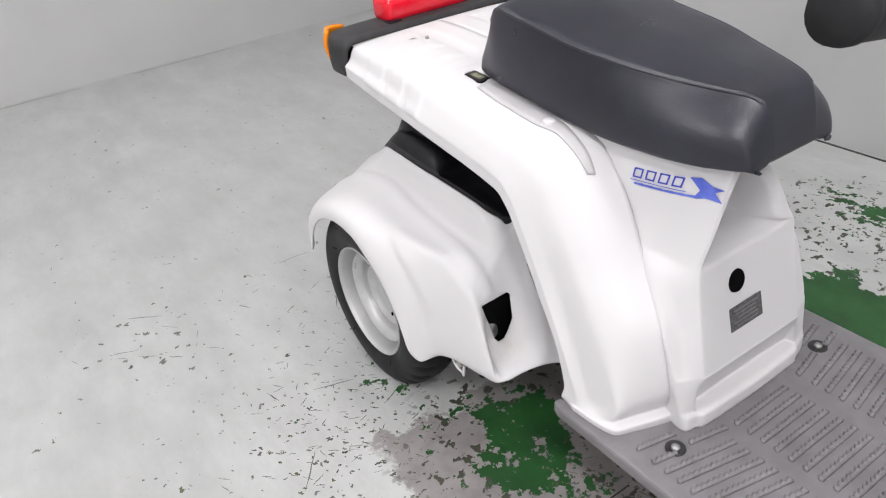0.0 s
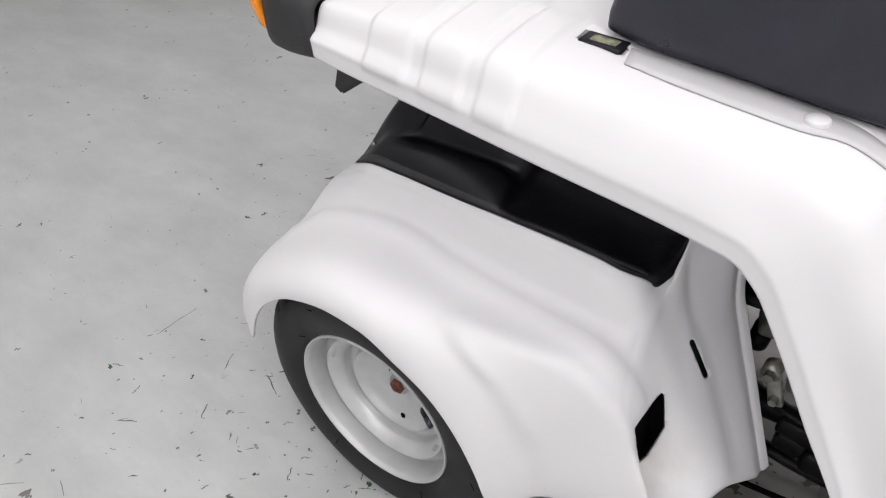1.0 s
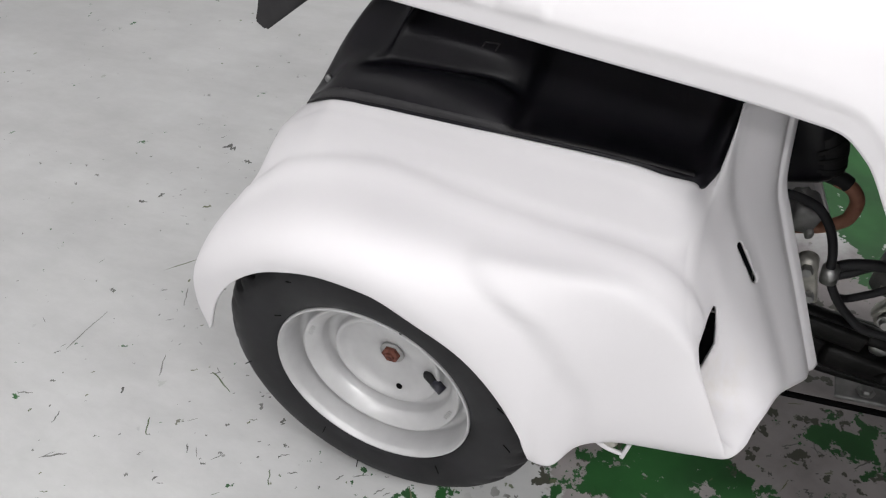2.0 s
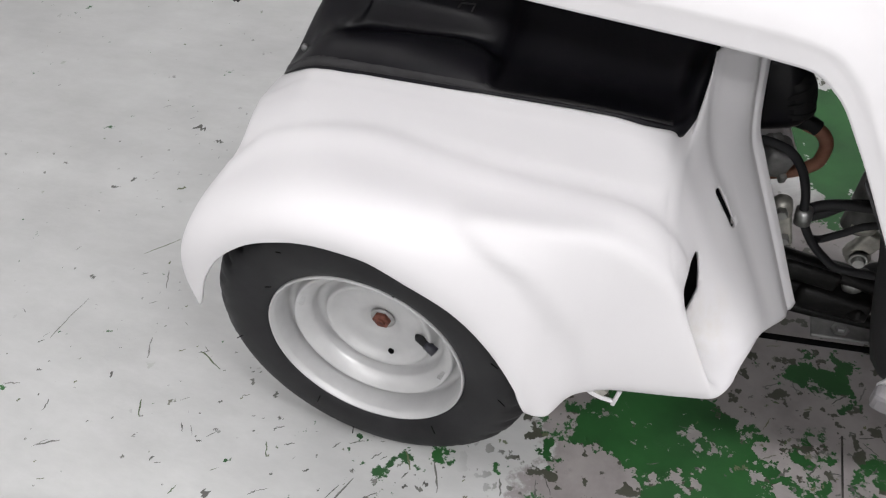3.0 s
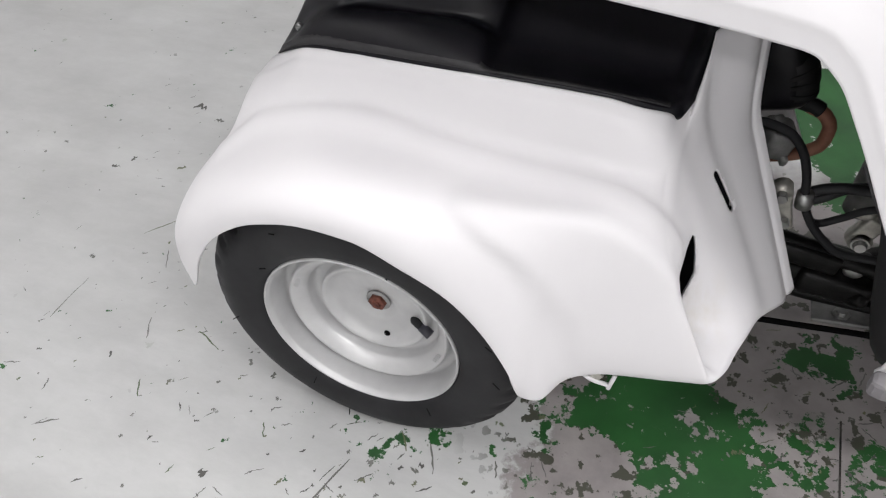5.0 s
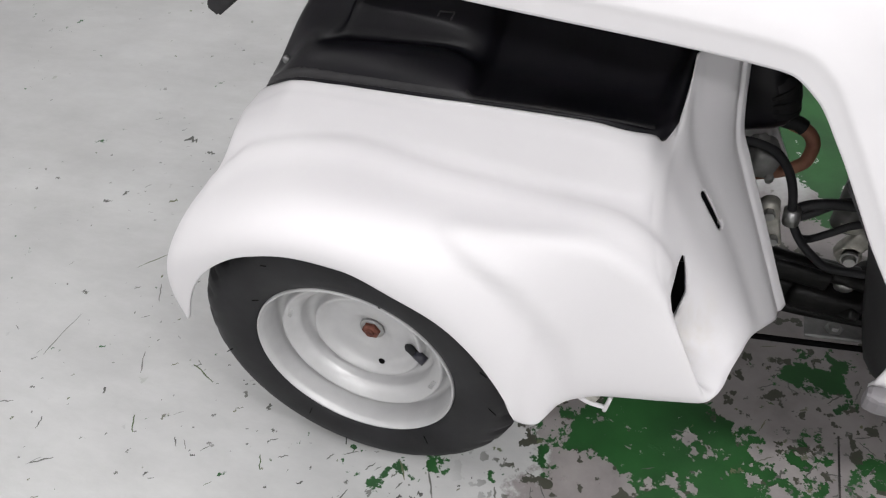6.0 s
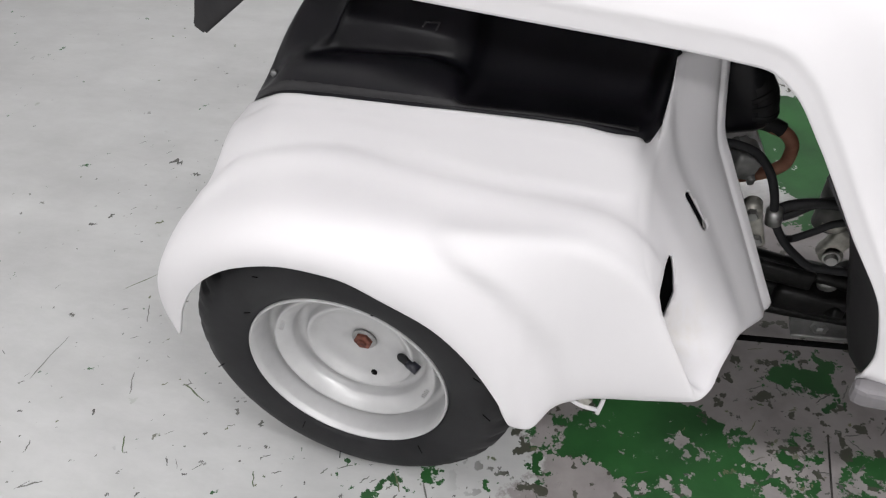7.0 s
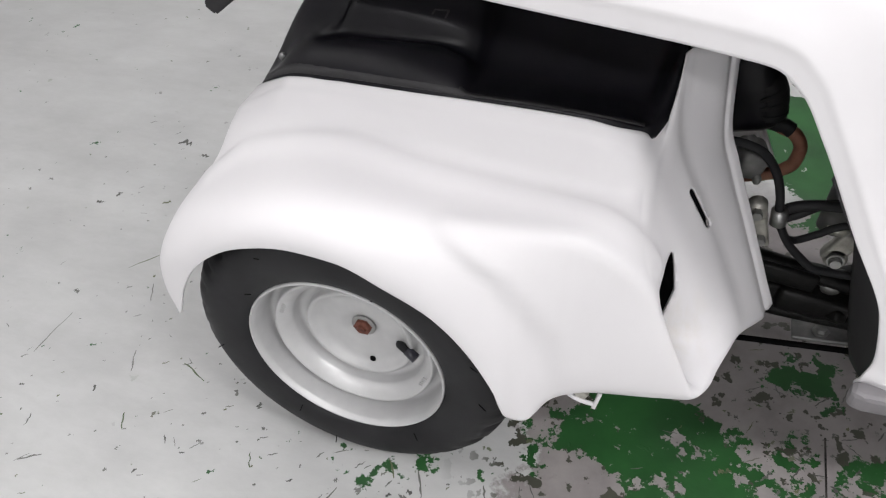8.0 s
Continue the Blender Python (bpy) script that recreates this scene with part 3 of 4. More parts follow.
for side in (-1, 1):
    flip = side > 0
    sgn = np.array([1, -side, 1])
    g = surface(FENDER, 4 * FINE, 5 * FINE, flip)
    row = np.arange(g.shape[0])[:, None] * np.ones(g.shape[1]) / FINE
    col = np.arange(g.shape[1])[None, :] * np.ones((g.shape[0], 1)) / FINE
    along = np.clip((row - 3) / 6, 0, 1) * np.clip((BOX_ROW - row) / 8, 0.0, 1)
    g = relax(g, 0.8 * along * np.clip(col / 3, 0, 1) * np.clip((24 - col) / 5, 0, 1), 36)
    g = relax(g, 0.5 * np.clip((row - BOX_ROW) / 4, 0, 1) * np.clip(col / 8, 0, 1) * np.clip((30 - col) / 5, 0, 1), 10)
    turn = np.exp(-((row - BOX_ROW - 2) / 6) ** 2)
    g = relax(g, 0.8 * turn * np.clip((col - 11) / 5, 0, 1) * np.clip((29.5 - col) / 3, 0, 1), 60)
    # the raised box in front of the wheel
    edge = np.interp(g[..., 2], [0.21, 0.28, 0.349, 0.39], [0.238, 0.225, 0.183, 0.120])
    swell = smooth(-0.014, 0.014, g[..., 0] - edge) * (1 - smooth(0.384, 0.402, g[..., 2])) * np.clip((BOX_ROW - row) / 9, 0, 1) * np.clip(col / 6, 0, 1)
    g = g + outward(g, side) * (0.0062 * swell)[..., None]
    n = outward(g, side)
    rise = np.zeros(g.shape[:2])
    rim = np.clip(col / 2, 0, 1) * np.clip((30 - col) / 1.5, 0, 1)
    for line, low, high, reach in ((STEP_FOLD, 0.0005, 0.0030, 0.014), (LIP_FOLD, 0.0008, 0.0004, 0.006), (FLANGE_FOLD, 0.0012, 0.0016, 0.012)):
        d, ends = beside(g, line, side, n)
        rise += fold(d, low, high, reach) * ends
    d, ends = beside(g, BOX_RIDGE, side, n)
    rise += 0.0022 * np.exp(-(d / 0.011) ** 2) * ends
    g = g + n * (rise * rim)[..., None]
    fender = part("rear_fender", skin(g if not flip else g[:, ::-1], 0.003), "white", scooter, "white moulded plastic wheel cover")
    vent = [np.array(p) * sgn for p in [(0.321, -0.228, 0.324), (0.321, -0.174, 0.329), (0.321, -0.169, 0.324), (0.321, -0.166, 0.276), (0.321, -0.177, 0.252), (0.321, -0.186, 0.238), (0.321, -0.199, 0.234), (0.321, -0.207, 0.242)]]
    slot = []
    for (px, py, pz), a0 in (((0.3305, -0.1335, 0.3715), 64), ((0.3495, -0.1335, 0.3360), 244)):
        for k in range(7):
            a = math.radians(a0 + 180 * k / 6 - 41)
            slot.append(np.array((px + 0.0042 * math.cos(a), py, pz + 0.0042 * math.sin(a))) * sgn)
    carve(fender, [prism(vent, np.array((0.011, -0.0085, 0.0045)) * sgn), prism(slot, np.array((0.0075, -0.0085, 0.0045)) * sgn)])
    # added black shapes stand in for the darkness inside vent and slot
    part("vent_black_block", box(0.022, 0.070, 0.112, 0.001, 1, pose(0.2985, side * 0.1940, 0.2760)), "dark", scooter, "dark block added behind the vent for its black inside")
    part("vent_black_plate", box(0.046, 0.004, 0.115, 0.001, 1, pose(0.3085, side * 0.160, 0.2475)), "dark", scooter, "dark plate added inside the vent to keep it black")
    backing = part("slot_black_plate", box(0.030, 0.058, 0.003, 0.001, 1), "black", scooter, "black plate added behind the slot for its dark inside")
    backing.matrix_local = Matrix.Translation((0.3315, side * 0.1238, 0.3480)) @ Vector((0.58, side * 0.72, 0.38)).to_track_quat("Z", "Y").to_matrix().to_4x4()


# guide curves of one half of the upper body, from the tail forward and down the leg
DECK_LINE = [(-0.078, 0, 0.66), (-0.072, 0, 0.671), (0, 0, 0.671), (0.1, 0, 0.664), (0.2, 0, 0.656), (0.3, -0.05, 0.645), (0.365, -0.09, 0.638), (0.41, -0.108, 0.636), (0.455, -0.103, 0.622), (0.495, -0.101, 0.575), (0.556, -0.117, 0.488), (0.616, -0.14, 0.398), (0.634, -0.136, 0.31), (0.626, -0.129, 0.270), (0.638, -0.128, 0.262), (0.638, -0.128, 0.249)]
DECK_MIDDLE = [(-0.078, -0.1, 0.66), (-0.072, -0.1, 0.67), (0, -0.1, 0.67), (0.1, -0.1, 0.664), (0.2, -0.12, 0.655), (0.3, -0.13, 0.646), (0.36, -0.135, 0.64), (0.405, -0.142, 0.634), (0.448, -0.148, 0.615), (0.487, -0.155, 0.565), (0.538, -0.166, 0.479), (0.594, -0.18, 0.388), (0.613, -0.183, 0.302), (0.607, -0.177, 0.267), (0.619, -0.180, 0.259), (0.619, -0.180, 0.249)]
BODY_SHOULDER = [(-0.078, -0.18, 0.655), (-0.072, -0.186, 0.665), (0, -0.187, 0.663), (0.1, -0.187, 0.655), (0.2, -0.183, 0.643), (0.3, -0.181, 0.632), (0.352, -0.182, 0.625), (0.395, -0.186, 0.616), (0.433, -0.19, 0.592), (0.463, -0.195, 0.542), (0.513, -0.2, 0.458), (0.566, -0.204, 0.366), (0.600, -0.207, 0.290), (0.594, -0.207, 0.264), (0.602, -0.214, 0.257), (0.602, -0.214, 0.249)]
BODY_SIDE = [(-0.078, -0.1955, 0.636), (-0.072, -0.1995, 0.645), (0, -0.2025, 0.64), (0.1, -0.2035, 0.628), (0.2, -0.2045, 0.618), (0.3, -0.2045, 0.605), (0.348, -0.2055, 0.598), (0.384, -0.2065, 0.588), (0.413, -0.2075, 0.567), (0.44, -0.2075, 0.523), (0.48, -0.2075, 0.44), (0.518, -0.2085, 0.352), (0.552, -0.2085, 0.278), (0.56, -0.218, 0.26), (0.562, -0.222, 0.256), (0.562, -0.222, 0.249)]
LIP_CREASE = [(-0.078, -0.2055, 0.63), (-0.072, -0.2095, 0.634), (0, -0.2125, 0.626), (0.1, -0.2135, 0.611), (0.2, -0.2145, 0.598), (0.3, -0.2145, 0.584), (0.345, -0.2155, 0.577), (0.374, -0.2165, 0.57), (0.398, -0.2175, 0.55), (0.423, -0.2175, 0.507), (0.464, -0.2175, 0.427), (0.505, -0.2185, 0.342), (0.531, -0.2185, 0.272), (0.532, -0.22, 0.259), (0.532, -0.223, 0.256), (0.532, -0.223, 0.249)]
LOWER_EDGE = [(-0.076, -0.207, 0.617), (-0.07, -0.211, 0.617), (0, -0.214, 0.607), (0.1, -0.215, 0.593), (0.2, -0.216, 0.579), (0.3, -0.216, 0.565), (0.343, -0.217, 0.558), (0.368, -0.218, 0.553), (0.389, -0.219, 0.536), (0.414, -0.219, 0.495), (0.454, -0.219, 0.417), (0.496, -0.22, 0.335), (0.507, -0.219, 0.280), (0.503, -0.221, 0.258), (0.502, -0.216, 0.246), (0.502, -0.211, 0.237)]
COVER = list(zip(DECK_LINE, DECK_MIDDLE, BODY_SHOULDER, BODY_SIDE, LIP_CREASE, LOWER_EDGE))


def deck_ribs(g):
    """Raises the pressed bands that run across the rear deck and down its sides."""
    x, y = g[..., 0], np.abs(g[..., 1])
    h = np.zeros_like(x)
    for a, b in ((-0.004, 0.050), (0.062, 0.112), (0.124, 0.166)):
        h += smooth(a, a + 0.006, x) * (1 - smooth(b - 0.006, b, x))
    h *= smooth(0.085, 0.098, y)
    h -= 1.3 * smooth(0.050, 0.058, y) * (1 - smooth(0.066, 0.074, y)) * smooth(-0.05, -0.04, x) * (1 - smooth(0.13, 0.14, x))
    bead = np.exp(-((np.arange(g.shape[1]) - 32) / 1.4) ** 2)[None, :] * np.ones_like(x)
    low = smooth(0.616, 0.630, g[..., 2] + 0.12 * np.clip(x, 0, 1))
    n = np.cross(np.gradient(g, axis=0), np.gradient(g, axis=1))
    n /= np.maximum(np.linalg.norm(n, axis=2, keepdims=True), 1e-9)
    out = np.sign(g[..., 1:2].sum())
    side = n * np.sign(n[..., 1:2] * out + 1e-6)
    n = n * np.sign(n[..., 2:3] + 1e-6)
    return g + n * (h * low * 0.0040)[..., None] + side * (bead * 0.0008)[..., None]


cover_trees = {}
for side in (-1, 1):
    flip = side > 0
    g = deck_ribs(surface(COVER, 36, 8, flip))
    if flip:
        g[..., 1] += 0.016 * (1 - smooth(0.40, 0.56, g[..., 2]))
    cover = part("body_cover", skin(g[:, ::-1] if not flip else g, 0.003), "white", scooter, "glossy white plastic rear body cover and leg")
    k = -side
    hole = [(0.177, -0.124 * k, 0.652), (0.175, -0.103 * k, 0.652), (0.218, -0.111 * k, 0.652), (0.225, -0.117 * k, 0.652), (0.225, -0.128 * k, 0.652), (0.219, -0.131 * k, 0.652)]
    clip_hole = [(-0.006 + 0.011 * math.cos(q), -0.097 * k + 0.007 * math.sin(q), 0.668) for q in np.linspace(0, 2 * math.pi, 12, endpoint=False)]
    cover_trees[side] = BVHTree.FromPolygons([v.co.copy() for v in cover.data.vertices], [tuple(p.vertices) for p in cover.data.polygons])
    carve(cover, [prism(hole, (0, 0, 0.012)), prism(clip_hole, (0, 0, 0.012))])
    slot_ob = part("strap_slot", box(0.042, 0.024, 0.006, 0.0025, 2, pose(0.200, -0.1165 * k, 0.6535, 0, 4, 0)), "black", scooter, "black frame of a strap slot")
    part("strap_buckle", box(0.026, 0.013, 0.004, 0.0015, 2, pose(0.201, -0.1165 * k, 0.6550, 0, 4, 0)), "olive", slot_ob, "dusty olive bottom of the slot")
    part("latch_hole", box(0.04, 0.03, 0.004, 0, 1, pose(-0.006, -0.097 * k, 0.658)), "olive", scooter, "dusty bottom of a latch hole", False)
    part("latch_pin", lathe([(0, 0.003), (0.003, 0.003), (0.0035, 0.001), (0.0035, -0.002)], 10, (0, 0, 0)), "steel", scooter).matrix_local = pose(0.010, -0.083 * k, 0.672, 90, 0, 0)

LINER = [[(0.428, -0.205, 0.458), (0.45, -0.14, 0.452), (0.455, -0.10, 0.445)], [(0.458, -0.210, 0.405), (0.468, -0.14, 0.392), (0.470, -0.10, 0.38)], [(0.499, -0.212, 0.335), (0.494, -0.14, 0.318), (0.490, -0.10, 0.30)], [(0.517, -0.214, 0.268), (0.510, -0.14, 0.245), (0.503, -0.10, 0.235)], [(0.524, -0.216, 0.252), (0.520, -0.14, 0.205), (0.514, -0.10, 0.190)], [(0.530, -0.212, 0.246), (0.528, -0.14, 0.170), (0.526, -0.10, 0.150)]]
for side in (-1, 1):
    g = surface(LINER, 3, 4, side > 0)
    part("leg_liner", skin(g[:, ::-1] if side < 0 else g, 0.003), "bumper", scooter, "black plastic lining inside the leg")

# centre panel between the legs, from the seat down to the step
PANEL_BACK = [(0.4, -0.09, 0.64), (0.42, -0.09, 0.61), (0.45, -0.09, 0.56), (0.48, -0.107, 0.509), (0.483, -0.107, 0.5), (0.5, -0.112, 0.47), (0.54, -0.117, 0.4), (0.57, -0.122, 0.338), (0.575, -0.122, 0.331), (0.59, -0.124, 0.278), (0.59, -0.124, 0.274), (0.59, -0.124, 0.268), (0.59, -0.124, 0.249)]
PANEL_GROOVE = [(0.44, -0.105, 0.635), (0.465, -0.102, 0.605), (0.503, -0.102, 0.553), (0.534, -0.112, 0.507), (0.54, -0.115, 0.498), (0.565, -0.126, 0.47), (0.617, -0.142, 0.4), (0.637, -0.141, 0.338), (0.639, -0.141, 0.331), (0.648, -0.136, 0.278), (0.649, -0.136, 0.274), (0.65, -0.136, 0.268), (0.65, -0.136, 0.249)]
PANEL_SIDE = [(0.54, -0.092, 0.634), (0.555, -0.095, 0.6), (0.572, -0.098, 0.55), (0.583, -0.104, 0.505), (0.586, -0.105, 0.496), (0.604, -0.116, 0.47), (0.626, -0.121, 0.4), (0.648, -0.125, 0.338), (0.651, -0.127, 0.331), (0.658, -0.128, 0.278), (0.66, -0.129, 0.274), (0.662, -0.13, 0.268), (0.663, -0.131, 0.249)]
FRONT_EDGE = [(0.645, -0.067, 0.632), (0.64, -0.075, 0.597), (0.635, -0.087, 0.547), (0.63, -0.098, 0.503), (0.63, -0.101, 0.493), (0.632, -0.105, 0.47), (0.645, -0.108, 0.4), (0.657, -0.111, 0.338), (0.658, -0.112, 0.331), (0.660, -0.114, 0.278), (0.663, -0.115, 0.274), (0.666, -0.115, 0.268), (0.667, -0.115, 0.249)]
FRONT_EDGE_INNER = [(0.647, -0.064, 0.632), (0.642, -0.072, 0.597), (0.637, -0.084, 0.547), (0.632, -0.095, 0.503), (0.634, -0.097, 0.491), (0.637, -0.099, 0.47), (0.65, -0.101, 0.4), (0.663, -0.102, 0.338), (0.664, -0.103, 0.331), (0.648, -0.106, 0.278), (0.665, -0.104, 0.274), (0.671, -0.105, 0.268), (0.672, -0.105, 0.249)]
RECESS_SIDE = [(0.545, -0.045, 0.632), (0.543, -0.048, 0.597), (0.545, -0.052, 0.547), (0.558, -0.05, 0.499), (0.63, -0.052, 0.486), (0.634, -0.052, 0.468), (0.648, -0.052, 0.402), (0.664, -0.052, 0.338), (0.665, -0.052, 0.331), (0.646, -0.052, 0.278), (0.666, -0.052, 0.274), (0.673, -0.052, 0.268), (0.674, -0.052, 0.249)]
PANEL_MIDDLE = [(0.525, 0, 0.632), (0.523, 0, 0.597), (0.525, 0, 0.547), (0.545, 0, 0.499), (0.628, 0, 0.484), (0.632, 0, 0.466), (0.646, 0, 0.404), (0.664, 0, 0.338), (0.665, 0, 0.331), (0.646, 0, 0.278), (0.666, 0, 0.274), (0.674, 0, 0.268), (0.675, 0, 0.249)]
CENTRE = list(zip(PANEL_BACK, PANEL_GROOVE, PANEL_SIDE, FRONT_EDGE, FRONT_EDGE_INNER, RECESS_SIDE, PANEL_MIDDLE))
full = []
for i, row in enumerate(CENTRE):
    far = [(x, -y, z) for x, y, z in row[-2::-1]]
    cut = (0.080, 0.068, 0.026, 0.004)[i] if i < 4 else 0.0
    draw_in = (0.030, 0.030, 0.022, 0.028)[i] if i < 4 else 0.0
    out = 0.016 * (1 - smooth(0.40, 0.56, row[-1][2]))
    far = [(x, y - 0.3 * draw_in, z) if j == 0 else (x - cut, y - (draw_in if j == 1 else 0.0), z) if j in (1, 2) else (x, y + (out if j > 3 else 0.0), z) for j, (x, y, z) in enumerate(far)]
    full.append(list(row) + far)
centre_panel = part("centre_panel", skin(surface(full, 6, 6), 0.003), "white", scooter, "white under-seat panel")


# ---- seat ----
def seat_rows():
    # x, half width at base, base z, half width of top, edge z, crown z
    st = [(0.193, 0.085, 0.660, 0.062, 0.675, 0.680), (0.197, 0.105, 0.658, 0.080, 0.700, 0.706), (0.219, 0.111, 0.655, 0.098, 0.742, 0.750), (0.250, 0.116, 0.652, 0.108, 0.767, 0.777), (0.320, 0.119, 0.646, 0.115, 0.760, 0.771), (0.400, 0.120, 0.637, 0.113, 0.746, 0.756), (0.480, 0.119, 0.631, 0.105, 0.736, 0.744), (0.555, 0.114, 0.631, 0.085, 0.726, 0.732), (0.615, 0.104, 0.633, 0.064, 0.720, 0.723), (0.640, 0.096, 0.635, 0.053, 0.717, 0.718), (0.655, 0.090, 0.636, 0.047, 0.710, 0.711), (0.665, 0.085, 0.637, 0.044, 0.693, 0.693), (0.671, 0.081, 0.636, 0.043, 0.670, 0.670), (0.6735, 0.077, 0.635, 0.044, 0.654, 0.654), (0.674, 0.071, 0.633, 0.052, 0.640, 0.640)]
    rows = []
    for x, w, z0, t, ze, zc in st:
        half = [(x, -w * 0.9, z0), (x, -w, z0 + min(0.006, 0.3 * (ze - z0))), (x, -w * 0.985, z0 + (ze - z0) * 0.45), (x, -t - (w - t) * 0.13, ze - (ze - z0) * 0.07), (x, -t, ze), (x, -t * 0.93, ze + 0.0022 + (zc - ze) * 0.12), (x, -t * 0.62, ze + 0.002 + (zc - ze) * 0.62), (x, -t * 0.32, ze + 0.002 + (zc - ze) * 0.88), (x, 0.0, zc + 0.002)]
        rows.append(half + [(a, -b, c) for a, b, c in half[-2::-1]])
    return rows


seat = part("seat", skin(surface(seat_rows(), 4, 4), 0.004), "seat", scooter, "dark grey vinyl seat")
for side in (-1, 1):
    seam = [(row[4][0], row[4][1] * -side, row[4][2]) for row in seat_rows()[2:11]]
    part("welt", pipe(seam, 0.0016, 8, 6), "seat", seat, "raised vinyl welt along the seat edge")

# ---- black inner mudguard ----
GUARD_EDGE = [(-0.139, -0.112, 0.405), (-0.128, -0.128, 0.415), (-0.09, -0.145, 0.438), (-0.06, -0.152, 0.447), (0.01, -0.158, 0.45), (0.07, -0.162, 0.451), (0.104, -0.162, 0.45), (0.118, -0.161, 0.45), (0.19, -0.161, 0.448), (0.24, -0.161, 0.445), (0.28, -0.151, 0.434), (0.297, -0.13, 0.432), (0.304, -0.104, 0.42)]
GUARD_RIM = [(-0.137, -0.108, 0.418), (-0.126, -0.124, 0.428), (-0.088, -0.142, 0.453), (-0.058, -0.149, 0.462), (0.012, -0.155, 0.465), (0.072, -0.159, 0.466), (0.105, -0.158, 0.464), (0.119, -0.157, 0.463), (0.19, -0.157, 0.461), (0.24, -0.157, 0.458), (0.28, -0.147, 0.447), (0.296, -0.127, 0.446), (0.304, -0.1, 0.44)]
GUARD_LUMP = [(-0.113, -0.106, 0.452), (-0.094, -0.114, 0.462), (-0.07, -0.129, 0.48), (-0.05, -0.13, 0.487), (0.015, -0.13, 0.493), (0.073, -0.129, 0.492), (0.106, -0.131, 0.482), (0.12, -0.138, 0.462), (0.19, -0.132, 0.456), (0.24, -0.132, 0.45), (0.278, -0.125, 0.445), (0.294, -0.115, 0.455), (0.304, -0.092, 0.47)]
GUARD_FACE = [(-0.078, -0.1, 0.505), (-0.066, -0.106, 0.512), (-0.03, -0.11, 0.505), (-0.03, -0.112, 0.491), (0.022, -0.110, 0.488), (0.076, -0.108, 0.486), (0.108, -0.108, 0.475), (0.122, -0.1, 0.462), (0.19, -0.095, 0.452), (0.24, -0.095, 0.446), (0.276, -0.09, 0.445), (0.292, -0.09, 0.47), (0.304, -0.08, 0.49)]
GUARD_UPPER = [(-0.044, -0.092, 0.545), (-0.034, -0.095, 0.548), (0, -0.098, 0.546), (-0.015, -0.1, 0.52), (0.03, -0.1, 0.515), (0.08, -0.098, 0.508), (0.112, -0.085, 0.5), (0.125, -0.07, 0.482), (0.19, -0.06, 0.47), (0.24, -0.06, 0.465), (0.276, -0.06, 0.462), (0.292, -0.06, 0.48), (0.304, -0.06, 0.5)]
GUARD_TOP = [(-0.024, 0, 0.56), (-0.014, 0, 0.562), (0.012, 0, 0.562), (0, 0, 0.55), (0.03, 0, 0.548), (0.08, 0, 0.545), (0.112, 0, 0.54), (0.13, 0, 0.53), (0.19, 0, 0.52), (0.24, 0, 0.515), (0.276, 0, 0.512), (0.292, 0, 0.51), (0.304, 0, 0.508)]
INNER = list(zip(GUARD_EDGE, GUARD_RIM, GUARD_LUMP, GUARD_FACE, GUARD_UPPER, GUARD_TOP))
GUARD_LIP = [tuple(np.array(a) * 0.66 + np.array(b) * 0.34) for a, b in zip(GUARD_RIM[:11], GUARD_LUMP)]
full = [list(row) + [(x, -y, z) for x, y, z in row[-2::-1]] for row in INNER]
guard = part("inner_mudguard", skin(surface(full, 4, 4), 0.004), "black", scooter, "shiny black plastic inner mudguard")
for side in (-1, 1):
    lip = np.stack([hermite(np.array(q) * np.array([1, -side, 1]) + np.array([0, 0.0007 * side, 0.0]), 5) for q in (GUARD_RIM[:11], GUARD_LIP)], axis=1)
    part("lip", skin(lip if side > 0 else lip[:, ::-1], 0.0012), "bumper", guard, "dull black lip along the mudguard edge")
    part("screw", lathe([(0, 0), (0.004, 0), (0.0045, 0.001), (0.0045, 0.004)], 12, (-0.100, side * 0.117, 0.4575)), "steel", guard)
    for a, b in (((0.061, 0.504), (0.070, 0.517)), ((0.070, 0.517), (0.084, 0.517)), ((0.084, 0.517), (0.076, 0.503)), ((0.076, 0.503), (0.061, 0.504))):
        part("moulded_line", rod((a[0], side * 0.0975, a[1] - 0.001), (b[0], side * 0.0975, b[1] - 0.001), 0.0008, 6), "bumper", guard)
# engine housing, carried low so that it also blocks light beneath the scooter
part("engine_housing", box(0.34, 0.19, 0.32, 0.03, 3, pose(0.13, 0.0, 0.26)), "grease", scooter, "greasy dark engine housing")
part("rear_axle", rod((0, -0.225, AXLE), (0, 0.225, AXLE), 0.022, 20), "grease", scooter)
part("exhaust_pipe", pipe([(0.205, -0.18, 0.150), (0.255, -0.19, 0.152), (0.270, -0.16, 0.16), (0.30, -0.08, 0.20)], 0.016, 16), "steel", scooter, "dull steel exhaust pipe")
hanger = part("pipe_hanger", join(box(0.0045, 0.004, 0.028, 0.001, 2, pose(0.2740, -0.2440, 0.1660, 0, 12, 0)), pipe([(0.238, -0.243, 0.174), (0.246, -0.244, 0.166), (0.258, -0.2445, 0.161), (0.271, -0.244, 0.159)], 0.0026, 10)), "white", scooter, "white hanger of the exhaust pipe")
part("hanger_bolt", lathe([(0, 0), (0.0068, 0), (0.008, 0.002), (0.008, 0.010), (0, 0.010)], 6, (0.257, -0.2440, 0.169)), "zinc", hanger, "", False)

